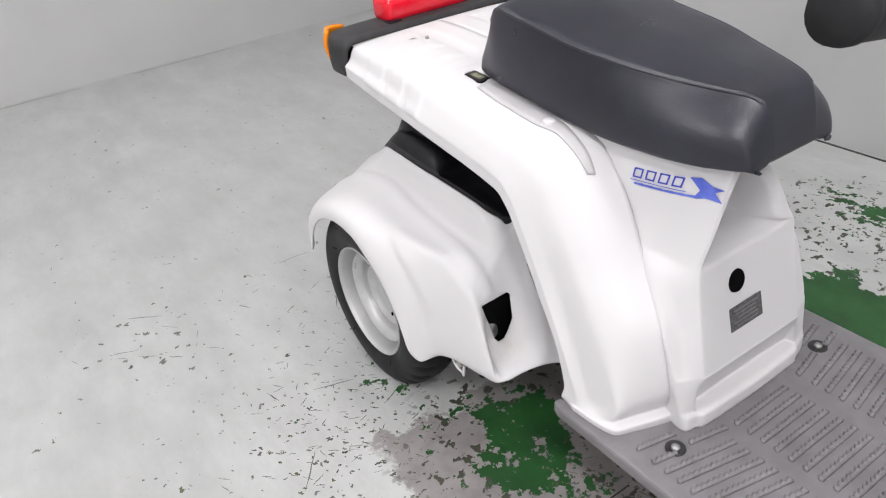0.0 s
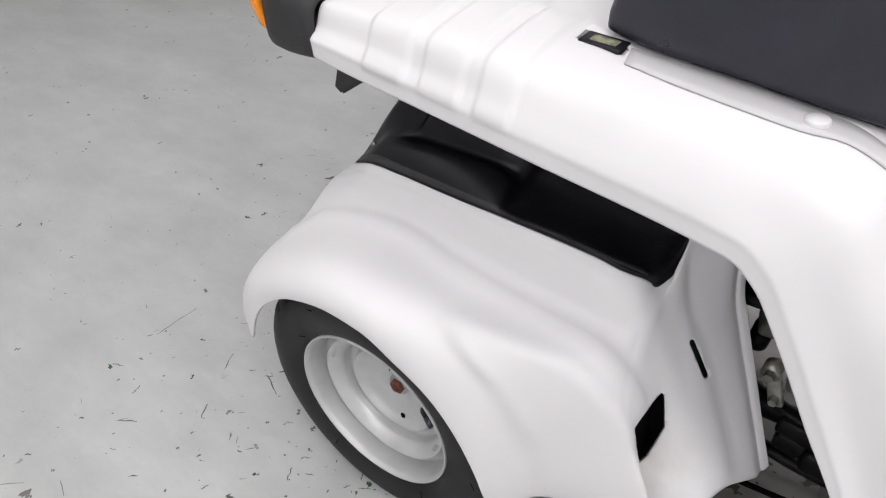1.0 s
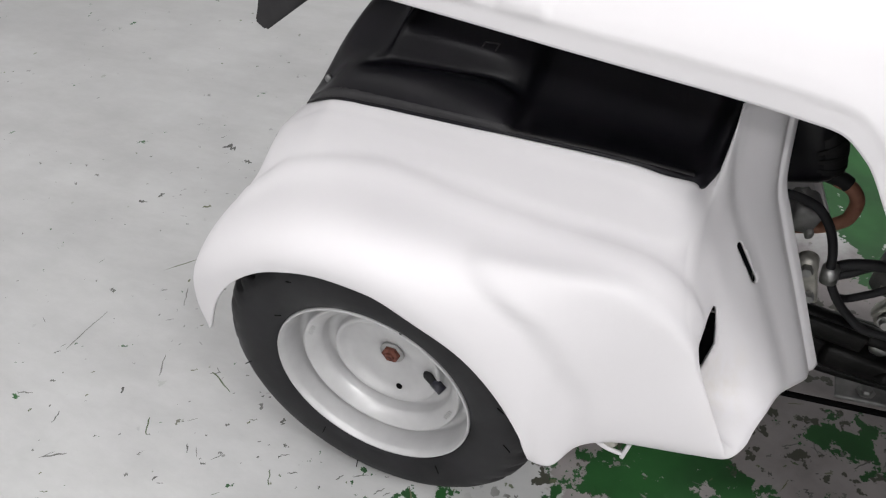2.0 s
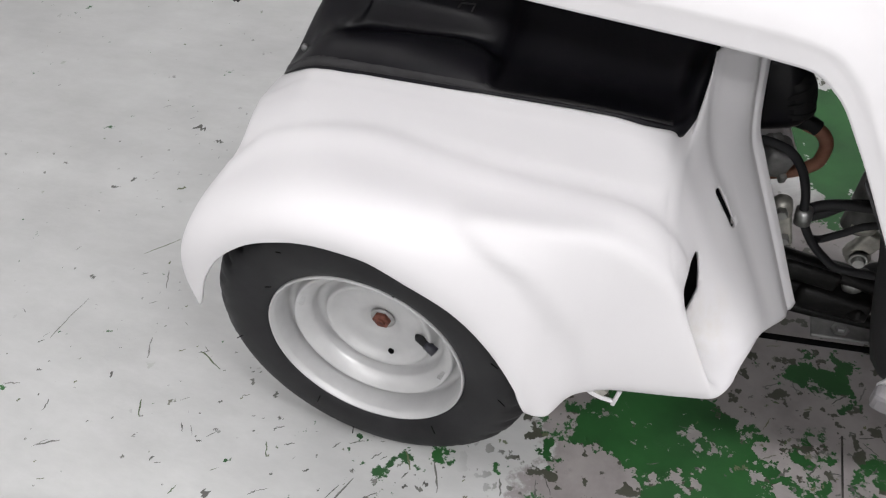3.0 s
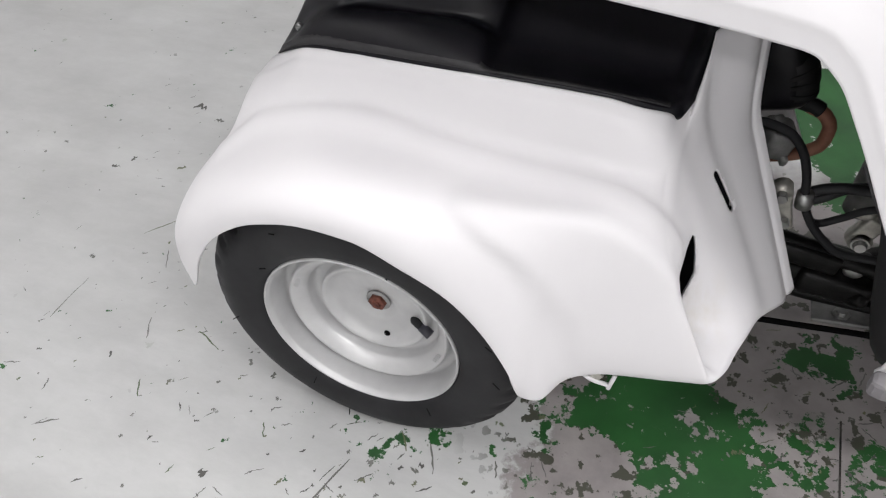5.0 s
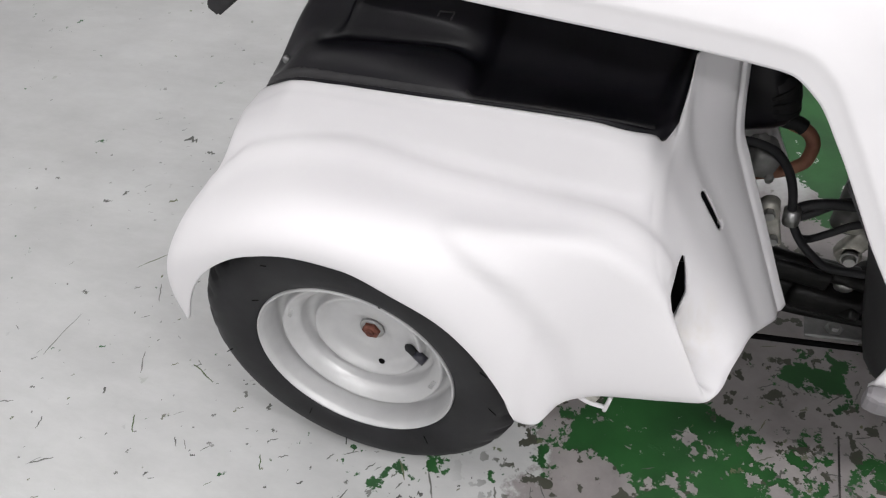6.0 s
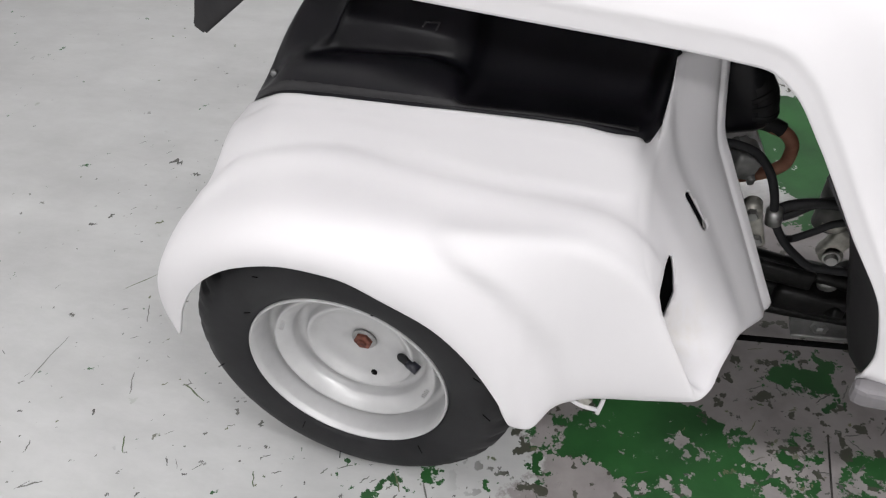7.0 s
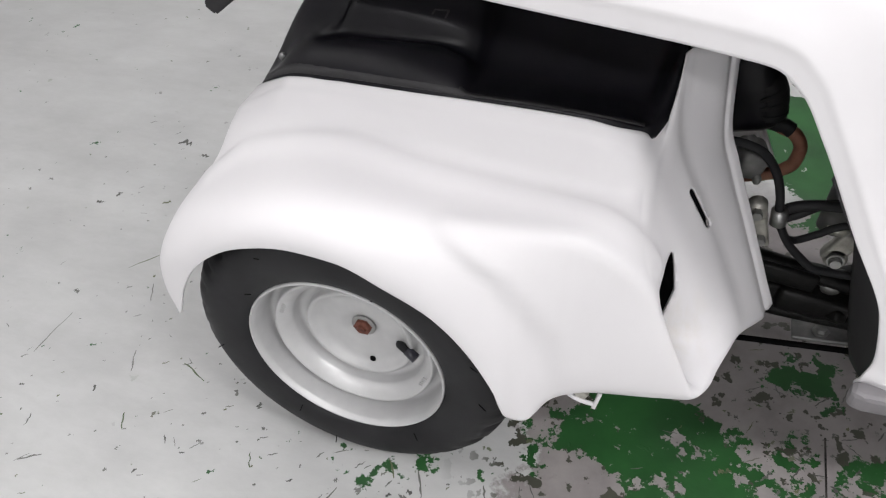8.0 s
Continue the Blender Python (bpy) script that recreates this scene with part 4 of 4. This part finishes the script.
# ---- tail: bumper, lamps, bracket ----
tail = new("tail_carrier")
tail.parent = scooter
TAIL = []
for x, w, zt, zb in ((-0.074, 0.200, 0.668, 0.612), (-0.080, 0.206, 0.676, 0.606), (-0.120, 0.206, 0.678, 0.604), (-0.150, 0.196, 0.676, 0.606), (-0.166, 0.172, 0.672, 0.612), (-0.172, 0.14, 0.664, 0.622)):
    half = [(x, 0.0, zb), (x, -w * 0.8, zb), (x, -w, zb + 0.012), (x, -w, zt - 0.012), (x, -w + 0.012, zt), (x, -w * 0.5, zt + 0.002), (x, 0.0, zt + 0.002)]
    TAIL.append(half + [(a, -b, c) for a, b, c in half[-2::-1]])
part("bumper", skin(surface(TAIL, 3, 3), 0.003), "bumper", tail, "textured black plastic tail bumper")
for side in (-1, 1):
    lens = [[(-0.146, side * 0.196, 0.631), (-0.148, side * 0.201, 0.656), (-0.146, side * 0.196, 0.682)], [(-0.162, side * 0.189, 0.631), (-0.166, side * 0.193, 0.656), (-0.162, side * 0.189, 0.682)], [(-0.172, side * 0.174, 0.633), (-0.177, side * 0.177, 0.656), (-0.172, side * 0.174, 0.681)], [(-0.178, side * 0.148, 0.635), (-0.182, side * 0.150, 0.656), (-0.178, side * 0.148, 0.676)]]
    part("turn_signal", skin(surface(lens, 4, 5), 0.008), "orange", tail, "amber turn signal lens")
part("tail_lamp", box(0.06, 0.19, 0.045, 0.012, 3, pose(-0.128, 0.0, 0.700)), "red", tail, "red tail lamp lens")
part("carrier_latch", box(0.022, 0.030, 0.006, 0.002, 2, pose(-0.100, -0.085, 0.682)), "black", tail)
bm = bmesh.new()
lo = [(-0.165, 0.600), (-0.170, 0.498), (-0.246, 0.446), (-0.259, 0.457), (-0.232, 0.515), (-0.225, 0.600)]
va = [bm.verts.new((x, -0.022, z)) for x, z in lo]
vb = [bm.verts.new((x, 0.022, z)) for x, z in lo]
bm.faces.new(va)
bm.faces.new(vb[::-1])
for i in range(len(lo)):
    bm.faces.new((va[i], vb[i], vb[(i + 1) % len(lo)], va[(i + 1) % len(lo)]))
bmesh.ops.bevel(bm, geom=bm.edges, offset=0.003, segments=2, affect="EDGES")
part("plate_bracket", bm, "bumper", tail, "black plastic plate bracket", False)
part("tail_frame", box(0.10, 0.04, 0.03, 0.006, 2, pose(-0.19, 0.0, 0.602)), "bumper", tail)

# ---- small things on the body ----
# edges of a grey strip laid on the cover as the ledge's shade
SHADE_LEDGE_INNER = [(0.226, -0.116, 0.655), (0.30, -0.117, 0.648), (0.36, -0.118, 0.6425), (0.40, -0.121, 0.6385), (0.43, -0.126, 0.629), (0.46, -0.129, 0.612), (0.478, -0.133, 0.588)]
SHADE_LEDGE_OUTER = [(0.232, -0.1415, 0.6515), (0.282, -0.1472, 0.6462), (0.339, -0.150, 0.640), (0.381, -0.1505, 0.6357), (0.413, -0.1455, 0.6325), (0.448, -0.1455, 0.6165), (0.474, -0.1435, 0.590)]
for side in (-1, 1):
    k = -side
    lines = []
    for guide in (SHADE_LEDGE_INNER, SHADE_LEDGE_OUTER):
        line = []
        for p in hermite(np.array(guide) * np.array([1, k, 1]), 6):
            at, normal, _, _ = cover_trees[side].find_nearest(Vector(p))
            line.append(at + normal * (0.0006 if normal.z > 0 else -0.0006))
        lines.append(np.array(line))
    band = np.stack([lines[0] + (lines[1] - lines[0]) * q for q in (0.0, 0.35, 0.7, 1.0)], axis=1)
    part("seat_ledge_shade", skin(band if k > 0 else band[:, ::-1], 0.0015), "ledge_shade", scooter, "grey strip standing in for the shaded ledge below the seat")
    part("cap_bolt", lathe([(0, -0.0025), (0.008, -0.0025), (0.0095, -0.001), (0.0095, 0.003)], 24), "white", scooter, "white cap of a seat bolt").matrix_local = pose(0.387, -0.134 * k, 0.6390, -90, 0, 0)

# logo: plain blue shapes
centre_tree = BVHTree.FromPolygons([v.co.copy() for v in centre_panel.data.vertices], [tuple(p.vertices) for p in centre_panel.data.polygons])


def on_panel(u, v):
    """A point of the sticker field on the side panel; u forward, v up, in metres from its lower rear corner."""
    x, z = 0.512 + u * 1.02, 0.566 + v * 1.05 + u * 0.085
    hit = centre_tree.ray_cast(Vector((x, -0.4, z)), Vector((0, 1, 0)))[0]
    return (x, (hit.y if hit else -0.09) - 0.0016, z)


def sticker(shapes, mat, name, label):
    bm = bmesh.new()
    for sh in shapes:
        bm.faces.new([bm.verts.new(on_panel(*p)) for p in sh])
    return part(name, bm, mat, scooter, label, False)


for k in range(4):
    u0 = 0.003 + k * 0.0190
    outer = [(u0, 0.020), (u0 + 0.014, 0.020), (u0 + 0.0165, 0.0335), (u0 + 0.0025, 0.0335)]
    inner = [(u0 + 0.0026, 0.0220), (u0 + 0.0120, 0.0220), (u0 + 0.0139, 0.0315), (u0 + 0.0045, 0.0315)]
    sticker([[outer[q], outer[(q + 1) % 4], inner[(q + 1) % 4], inner[q]] for q in range(4)], "blue", "sticker_block", "dark blue sticker shape")
swoosh = [[(0.006 + 0.0146 * q, 0.0108), (0.006 + 0.0146 * (q + 1), 0.0104), (0.006 + 0.0146 * (q + 1), 0.0140), (0.006 + 0.0146 * q, 0.0132)] for q in range(6)]
hairline = [[(0.0 + 0.0160 * q, 0.0160), (0.0160 * (q + 1), 0.0160), (0.0160 * (q + 1), 0.0170), (0.0160 * q, 0.0170)] for q in range(5)]
cross = [[(0.082, 0.0350), (0.096, 0.0365), (0.111, 0.0280), (0.097, 0.0210)], [(0.111, 0.0280), (0.136, 0.0337), (0.115, 0.0207), (0.097, 0.0210)], [(0.097, 0.0210), (0.115, 0.0207), (0.1255, 0.0090), (0.105, 0.0125)], [(0.097, 0.0210), (0.105, 0.0125), (0.093, 0.0098), (0.0925, 0.0140)]]
sticker(hairline + swoosh + cross, "blue2", "sticker_cross", "blue cross-shaped sticker with a swoosh")

lock = part("key_lock", lathe([(0.0, 0.0005), (0.010, 0.0005), (0.0135, 0.002), (0.0165, 0.0015), (0.017, 0.0), (0.017, -0.006), (0.0, -0.006)], 28), "dark", scooter, "black key lock")
lock.matrix_local = pose(0.6375, -0.024, 0.445, 0, -14, 0) @ pose(0, 0, 0, 0, 0, -90)
lab = part("caution_label", box(0.0016, 0.068, 0.036, 0.0004, 1), "label", scooter, "dark caution label with unreadable print", False)
lab.matrix_local = pose(0.6505, -0.010, 0.392, 0, -14, 0)
for k in range(5):
    part("print_bar", box(0.0006, 0.052 - 0.008 * (k % 3), 0.0022, 0, 1, pose(0.0012, -0.002 * (k % 2), 0.012 - k * 0.006)), "deck", lab, "", False)

# ---- step board ----
deck_top = 0.249
outline = [(0.496, -0.231), (0.508, -0.236), (1.12, -0.236), (1.12, 0.236), (0.508, 0.236), (0.496, 0.231), (0.499, 0.216), (0.560, 0.205), (0.62, 0.165), (0.62, -0.165), (0.560, -0.205), (0.499, -0.216)]
board_bm = prism([(x, y, deck_top - 0.011) for x, y in outline], (0, 0, 0.011))
bmesh.ops.bevel(board_bm, geom=board_bm.edges, offset=0.005, segments=2, profile=0.5, affect="EDGES")
board = part("step_board", board_bm, "deck", scooter, "grey plastic step board with ribs", False)
def rib_mesh(length):
    """A low rib with a scalloped side, lying along y."""
    bm = box(0.0062, length, 0.0052, 0.0016, 1)
    bmesh.ops.subdivide_edges(bm, edges=[e for e in bm.edges if abs(e.verts[0].co.y - e.verts[1].co.y) > length * 0.6], cuts=round(length / 0.0027))
    for v in bm.verts:
        ph = math.cos(v.co.y * 2 * math.pi / 0.0091)
        v.co.z += 0.0009 * ph if v.co.z > 0 else 0
        if v.co.x < 0:
            v.co.x -= 0.0016 * (1 + ph)
    me = bpy.data.meshes.new("rib")
    bm.to_mesh(me)
    bm.free()
    me.materials.append(M["deck"])
    for p in me.polygons:
        p.use_smooth = True
    return me


RIBS = {key: rib_mesh(length) for key, length in (("long", 0.119), ("half", 0.066), ("stub", 0.040))}


def rib(key, x, y, turn):
    ob = new("rib", RIBS[key])
    ob.parent = board
    ob.matrix_local = pose(x, y, deck_top + 0.0012, 0, 0, turn)


for k in range(18):
    x = 0.7065 + 0.0213 * k
    rib("long", x, -0.153, -12)
    rib("long", x - 0.008, -0.011, 0)
    rib("long", x + 0.004, 0.139, 10)
for side in (-1, 1):
    rib("half", 0.650, side * 0.177, side * 12)
    rib("half", 0.6875, side * 0.114, side * 12)
    rib("stub", 0.677, side * 0.191, side * 12)
for y in (-0.167, 0.162):
    b = part("board_bolt", lathe([(0, 0.0052), (0.0052, 0.0048), (0.0064, 0.0034), (0.0066, 0.001)], 24), "steel", board, "steel bolt in the step board")
    b.matrix_local = pose(0.674, y, deck_top, 90, 0, 0)
    part("bolt_recess", lathe([(0.0055, 0.0008), (0.0112, 0.0008), (0.0128, 0.0026), (0.0140, 0.0022), (0.0146, 0.0)], 28), "bumper", b, "dark ring round the bolt")

# ---- steering and right grip ----
bars = part("handlebar", pipe([(0.870, -0.26, 0.900), (0.88, -0.16, 0.890), (0.92, 0.0, 0.91), (0.88, 0.16, 0.890), (0.870, 0.26, 0.900)], 0.011, 14), "bumper", scooter, "black handlebar")
for side in (-1, 1):
    gp = [(0.873, side * 0.322, 0.911), (0.870, side * 0.26, 0.900), (0.868, side * 0.19, 0.890)]
    part("grip", join(pipe(gp, 0.0205, 20), lathe([(0, -0.006), (0.015, -0.005), (0.0225, -0.001), (0.0235, 0.006), (0.0205, 0.014)] if side < 0 else [(0, 0.006), (0.018, 0.005), (0.0255, 0.001), (0.0265, -0.006), (0.0215, -0.014)], 24, (0.873, side * 0.318, 0.911))), "rubber", bars, "black rubber handlebar grip")
part("steering_column", rod((0.92, 0.0, 0.91), (1.02, 0.0, 0.22), 0.024, 20), "bumper", scooter, "black steering column")

# ---- engine bay ----
air_box = part("air_box", box(0.070, 0.10, 0.10, 0.02, 3, pose(0.366, 0.05, 0.400, 0, -12, 0)), "black", scooter, "greasy black air box")
for k in range(3):
    part("box_rib", box(0.074, 0.006, 0.012, 0.002, 2, pose(0.367, 0.012 + 0.022 * k, 0.372 + 0.02 * k, 0, -12, 0)), "grease", air_box)
boot = part("intake_boot", pipe([(0.362, 0.02, 0.425), (0.380, 0.02, 0.413), (0.391, 0.02, 0.393), (0.393, 0.02, 0.372)], 0.019, 18), "rubber", scooter, "black rubber intake boot")
for k in range(3):
    part("boot_ring", pipe([(0.3915 - 0.002 * k, 0.02, 0.376 + 0.011 * k), (0.3912 - 0.003 * k, 0.02, 0.380 + 0.011 * k)], 0.0212, 18), "rubber", boot)
part("brown_hose", pipe([(0.408, 0.02, 0.358), (0.424, 0.02, 0.351), (0.4335, 0.02, 0.3345), (0.4317, 0.02, 0.3155), (0.4199, 0.02, 0.3021), (0.4008, 0.02, 0.2928), (0.372, 0.02, 0.286)], 0.0072, 16), "brownhose", scooter, "aged brown rubber hose")
part("hose_end", pipe([(0.396, 0.022, 0.362), (0.410, 0.02, 0.360), (0.420, 0.02, 0.355)], 0.0085, 14), "rubber", scooter, "black rubber hose end")


def casting(sx, sy, sz, seed, bevel=0.006):
    """A rough cast block with knobs, webs and dents of its own."""
    rnd = random.Random(seed)
    lumps = [box(sx, sy, sz, bevel, 2)]
    for _ in range(5):
        c = [rnd.uniform(-0.45, 0.45) * d for d in (sx, sy, sz)]
        lumps.append(box(sx * rnd.uniform(0.2, 0.5), sy * rnd.uniform(0.3, 0.6), sz * rnd.uniform(0.2, 0.5), bevel * 0.5, 2, pose(*c, rnd.uniform(-30, 30), rnd.uniform(-30, 30), rnd.uniform(-30, 30))))
    return join(*lumps)


part("carburettor", casting(0.030, 0.036, 0.034, 3), "castmetal", scooter, "dirty cast alloy carburettor").matrix_local = pose(0.382, -0.018, 0.340, 10, 15, 20)
part("carburettor_neck", rod((0.372, -0.010, 0.318), (0.366, 0.0, 0.280), 0.012, 16), "grease", scooter)
part("control_cable", pipe([(0.335, -0.05, 0.378), (0.362, -0.05, 0.3793), (0.3874, -0.05, 0.3725), (0.4084, -0.05, 0.3474), (0.4186, -0.05, 0.3159), (0.4224, -0.05, 0.2919), (0.435, -0.05, 0.2638), (0.4527, -0.05, 0.2423), (0.4765, -0.05, 0.2261), (0.51, -0.05, 0.226), (0.545, -0.05, 0.235)], 0.0046, 12), "rubber", scooter, "black control cable")
part("cable_clamp", rod((0.4218, -0.05, 0.301), (0.4230, -0.05, 0.283), 0.0088, 18), "steel", scooter, "bright cable clamp")
lever = part("brake_lever_arm", join(box(0.017, 0.007, 0.056, 0.0034, 3, pose(0.405, -0.058, 0.283, 0, -14, 0)), rod((0.3985, -0.050, 0.306), (0.3985, -0.066, 0.306), 0.0105, 18)), "zinc", scooter, "galvanised steel lever arm")
part("lever_bolt", lathe([(0, -0.006), (0.0055, -0.006), (0.006, -0.004), (0.006, 0.002)], 6, (0.3985, -0.068, 0.306)), "steel", lever, "", False)
part("lever_nut", lathe([(0, -0.006), (0.005, -0.006), (0.0055, -0.004), (0.0055, 0.002)], 6, (0.409, -0.0645, 0.269)), "steel", lever, "", False)
for pts, rr in (([(0.424, -0.04, 0.292), (0.440, -0.04, 0.302), (0.470, -0.04, 0.308), (0.540, -0.04, 0.309)], 0.0060), ([(0.426, -0.04, 0.281), (0.440, -0.04, 0.290), (0.472, -0.03, 0.303), (0.540, -0.02, 0.300)], 0.0052), ([(0.437, -0.048, 0.262), (0.448, -0.038, 0.254), (0.468, -0.034, 0.264), (0.486, -0.032, 0.276), (0.550, -0.03, 0.292)], 0.0042)):
    part("fuel_hose", pipe(pts, rr, 12), "rubber", scooter, "black rubber hose")
damper = part("damper", rod((0.486, 0.0, 0.250), (0.492, 0.0, 0.345), 0.017, 22), "castmetal", scooter, "dull metal damper")
part("damper_collar", rod((0.4885, 0.0, 0.252), (0.4893, 0.0, 0.262), 0.0185, 22), "zinc", damper)
eye = part("damper_eye", join(box(0.024, 0.016, 0.044, 0.005, 3, pose(0.500, -0.006, 0.228, 0, 24, 0)), rod((0.4975, 0.004, 0.2150), (0.4975, -0.014, 0.2150), 0.0130, 20)), "zinc", damper, "galvanised damper eye")
part("damper_bolt", lathe([(0, -0.024), (0.006, -0.024), (0.0075, -0.021), (0.0075, -0.018), (0.0095, -0.018), (0.0095, -0.013)], 18, (0.4975, 0.0, 0.2150)), "steel", damper, "", False)
part("swing_arm", pipe([(0.35, 0.015, 0.198), (0.4306, 0.0, 0.186), (0.4823, 0.0, 0.176), (0.56, 0.0, 0.160)], 0.0115, 14), "grease", scooter, "greasy black swing arm")
part("arm_plate", box(0.075, 0.010, 0.026, 0.004, 2, pose(0.452, -0.014, 0.178, 0, 9, 0)), "grease", scooter, "greasy plate on the swing arm")
part("pivot_bolt", lathe([(0, -0.010), (0.008, -0.010), (0.0095, -0.007), (0.012, -0.006), (0.012, 0.0)], 18, (0.5066, 0.0, 0.163)), "steel", scooter, "worn steel pivot bolt")
part("joint_case", casting(0.085, 0.070, 0.036, 11, 0.008), "grease", scooter, "greasy black joint case").matrix_local = pose(0.492, 0.015, 0.136, 0, 6, 0)
part("case_web", casting(0.050, 0.030, 0.030, 5, 0.005), "grease", scooter, "greasy black web of the joint case").matrix_local = pose(0.440, 0.005, 0.142, 0, 12, 0)
bracket = part("skid_bracket", box(0.075, 0.055, 0.006, 0.002, 2, pose(0.520, 0.012, 0.076, -8, -6, 0)), "castmetal", scooter, "dirty alloy bracket below the frame")
part("bracket_bolt", lathe([(0, 0.008), (0.006, 0.008), (0.0065, 0.006), (0.0065, 0.003), (0.011, 0.003), (0.011, 0.0)], 6), "steel", bracket, "", False).matrix_local = pose(0.5155, 0.0, 0.0795, 90, 0, 0)
part("lower_arm", pipe([(0.40, 0.0, 0.118), (0.46, 0.0, 0.108), (0.56, 0.0, 0.104)], 0.009, 14), "grease", scooter, "greasy black lower arm")
part("under_rod", rod((0.38, -0.05, 0.092), (0.62, -0.05, 0.117), 0.0038, 10), "dark", scooter, "thin black rod below the frame")
# hidden box added to keep light off the floor under the scooter
part("light_block_pan", box(0.46, 0.30, 0.12, 0.02, 2, pose(0.87, 0.0, 0.17)), "grease", scooter, "black box added below the step board to block light")
part("frame_tube", rod((0.30, 0.10, 0.075), (0.62, 0.10, 0.085), 0.016, 16), "grease", scooter, "black frame tube")
part("body_post", box(0.03, 0.14, 0.22, 0.01, 2, pose(0.49, 0.0, 0.47, 0, -10, 0)), "grease", scooter, "black frame post inside the body")

# ---- marks on the floor ----
def scuffs():
    """Scratches and chipped spots of the floor paint, each a sliver of its own outline."""
    rnd = random.Random(7)
    bm = bmesh.new()

    def sliver(x0, y0, x1, y1, w, z):
        n = 7
        d = Vector((x1 - x0, y1 - y0, 0))
        q = Vector((-d.y, d.x, 0)).normalized()
        up, down = [], []
        for k in range(n):
            t = k / (n - 1)
            p = Vector((x0, y0, z)) + d * t + q * rnd.uniform(-0.4, 0.4) * w
            h = w * (0.25 + 0.75 * math.sin(math.pi * (0.08 + 0.84 * t))) * rnd.uniform(0.45, 1.1) * 0.5
            up.append(p + q * h)
            down.append(p - q * h)
        bm.faces.new([bm.verts.new(p) for p in up + down[::-1]])

    long_marks = [(-0.528, -0.071, -0.488, -0.022), (-0.557, -0.268, -0.553, -0.183), (-0.444, -0.128, -0.463, -0.093), (-0.386, -0.256, -0.404, -0.221), (-0.336, -0.345, -0.35, -0.32), (-0.317, -0.221, -0.271, -0.241), (-0.444, -0.424, -0.417, -0.408), (-0.474, -0.378, -0.478, -0.359), (-0.338, -0.478, -0.328, -0.468), (-0.265, -0.347, -0.274, -0.335), (-0.349, -0.232, -0.341, -0.225), (-0.502, -0.114, -0.494, -0.107), (-0.585, -0.665, -0.535, -0.588), (-0.464, -0.736, -0.44, -0.677), (-0.364, -0.627, -0.342, -0.601), (-0.779, -0.516, -0.764, -0.495), (-0.1, -0.50, -0.06, -0.49), (-0.044, -0.418, -0.017, -0.338), (0.188, -0.551, 0.114, -0.494), (0.031, -0.281, 0.046, -0.306), (0.071, -0.286, 0.089, -0.324), (0.156, -0.283, 0.162, -0.305), (0.200, -0.283, 0.203, -0.295)]
    for m in long_marks:
        sliver(*m, 0.0028, 0.0004)
    spots = [(-0.644, 0.272, 0.030), (-0.579, -0.142, 0.012), (-0.579, 0.243, 0.018), (-0.568, 0.096, 0.016), (-0.696, 0.067, 0.014), (-0.675, 0.095, 0.014), (-0.529, -0.322, 0.008), (-0.42, -0.297, 0.010), (-0.308, -0.311, 0.010), (-0.215, -0.247, 0.011), (-0.173, -0.257, 0.011)]
    for x, y, r in spots:
        a = rnd.uniform(0, 3.1)
        sliver(x - r * 0.5 * math.cos(a), y - r * 0.5 * math.sin(a), x + r * 0.5 * math.cos(a), y + r * 0.5 * math.sin(a), r * 0.6, 0.0005)
    fields = [(-0.60, 0.16, 0.17, 40, 0.012), (-0.36, -0.30, 0.22, 75, 0.011), (0.02, -0.42, 0.17, 80, 0.016), (-0.10, -0.33, 0.16, 60, 0.010), (-0.55, -0.30, 0.3, 45, 0.010), (-0.5, -0.63, 0.12, 16, 0.03), (0.05, -0.62, 0.16, 60, 0.016), (0.06, -0.48, 0.12, 90, 0.024), (0.17, -0.40, 0.09, 110, 0.020), (-0.42, -0.66, 0.10, 26, 0.035), (-1.1, -0.2, 0.7, 26, 0.02), (0.35, 0.95, 0.2, 26, 0.02), (0.46, -0.11, 0.07, 70, 0.020), (0.52, -0.17, 0.05, 30, 0.018)]
    for fx, fy, spread, count, size in fields:
        for _ in range(count):
            x, y = rnd.gauss(fx, spread), rnd.gauss(fy, spread * 0.8)
            a = rnd.choice((rnd.uniform(0.3, 1.3), rnd.uniform(0, 3.14)))
            l = size * (rnd.uniform(0.8, 1.4) if rnd.random() < 0.18 else rnd.uniform(0.15, 0.55))
            sliver(x, y, x + l * math.cos(a), y + l * math.sin(a), (rnd.uniform(0.0010, 0.0025) if l > size * 0.7 else rnd.uniform(0.3, 0.9) * l), 0.0003 + 0.0003 * rnd.random())
    for k in range(3):
        sliver(R["x0"] + 0.03, -1.5 + k * 0.7, R["x0"] + 0.03, -1.5 + k * 0.7 + rnd.uniform(0.15, 0.6), 0.008, 0.0005)
    ob = part("paint_scuffs", bm, "scuff", None, "", False)
    return tagged(ob, "dark scratches and chipped spots in the grey floor paint", "scuff marks", kind="stuff")


scuffs()
# joints of the floor
for name, size, at in (("floor_joint", (0.0022, 0.9, 0.0008), (0.539, -0.55, 0.0004)), ("floor_joint", (5.6, 0.010, 0.0012), (0.25, R["y1"] - 0.012, 0.0006))):
    ob = part(name, box(*size), "joint", None, "", False)
    ob.location = at
    tagged(ob, "narrow dark joint in the concrete floor", "joint", kind="structure")
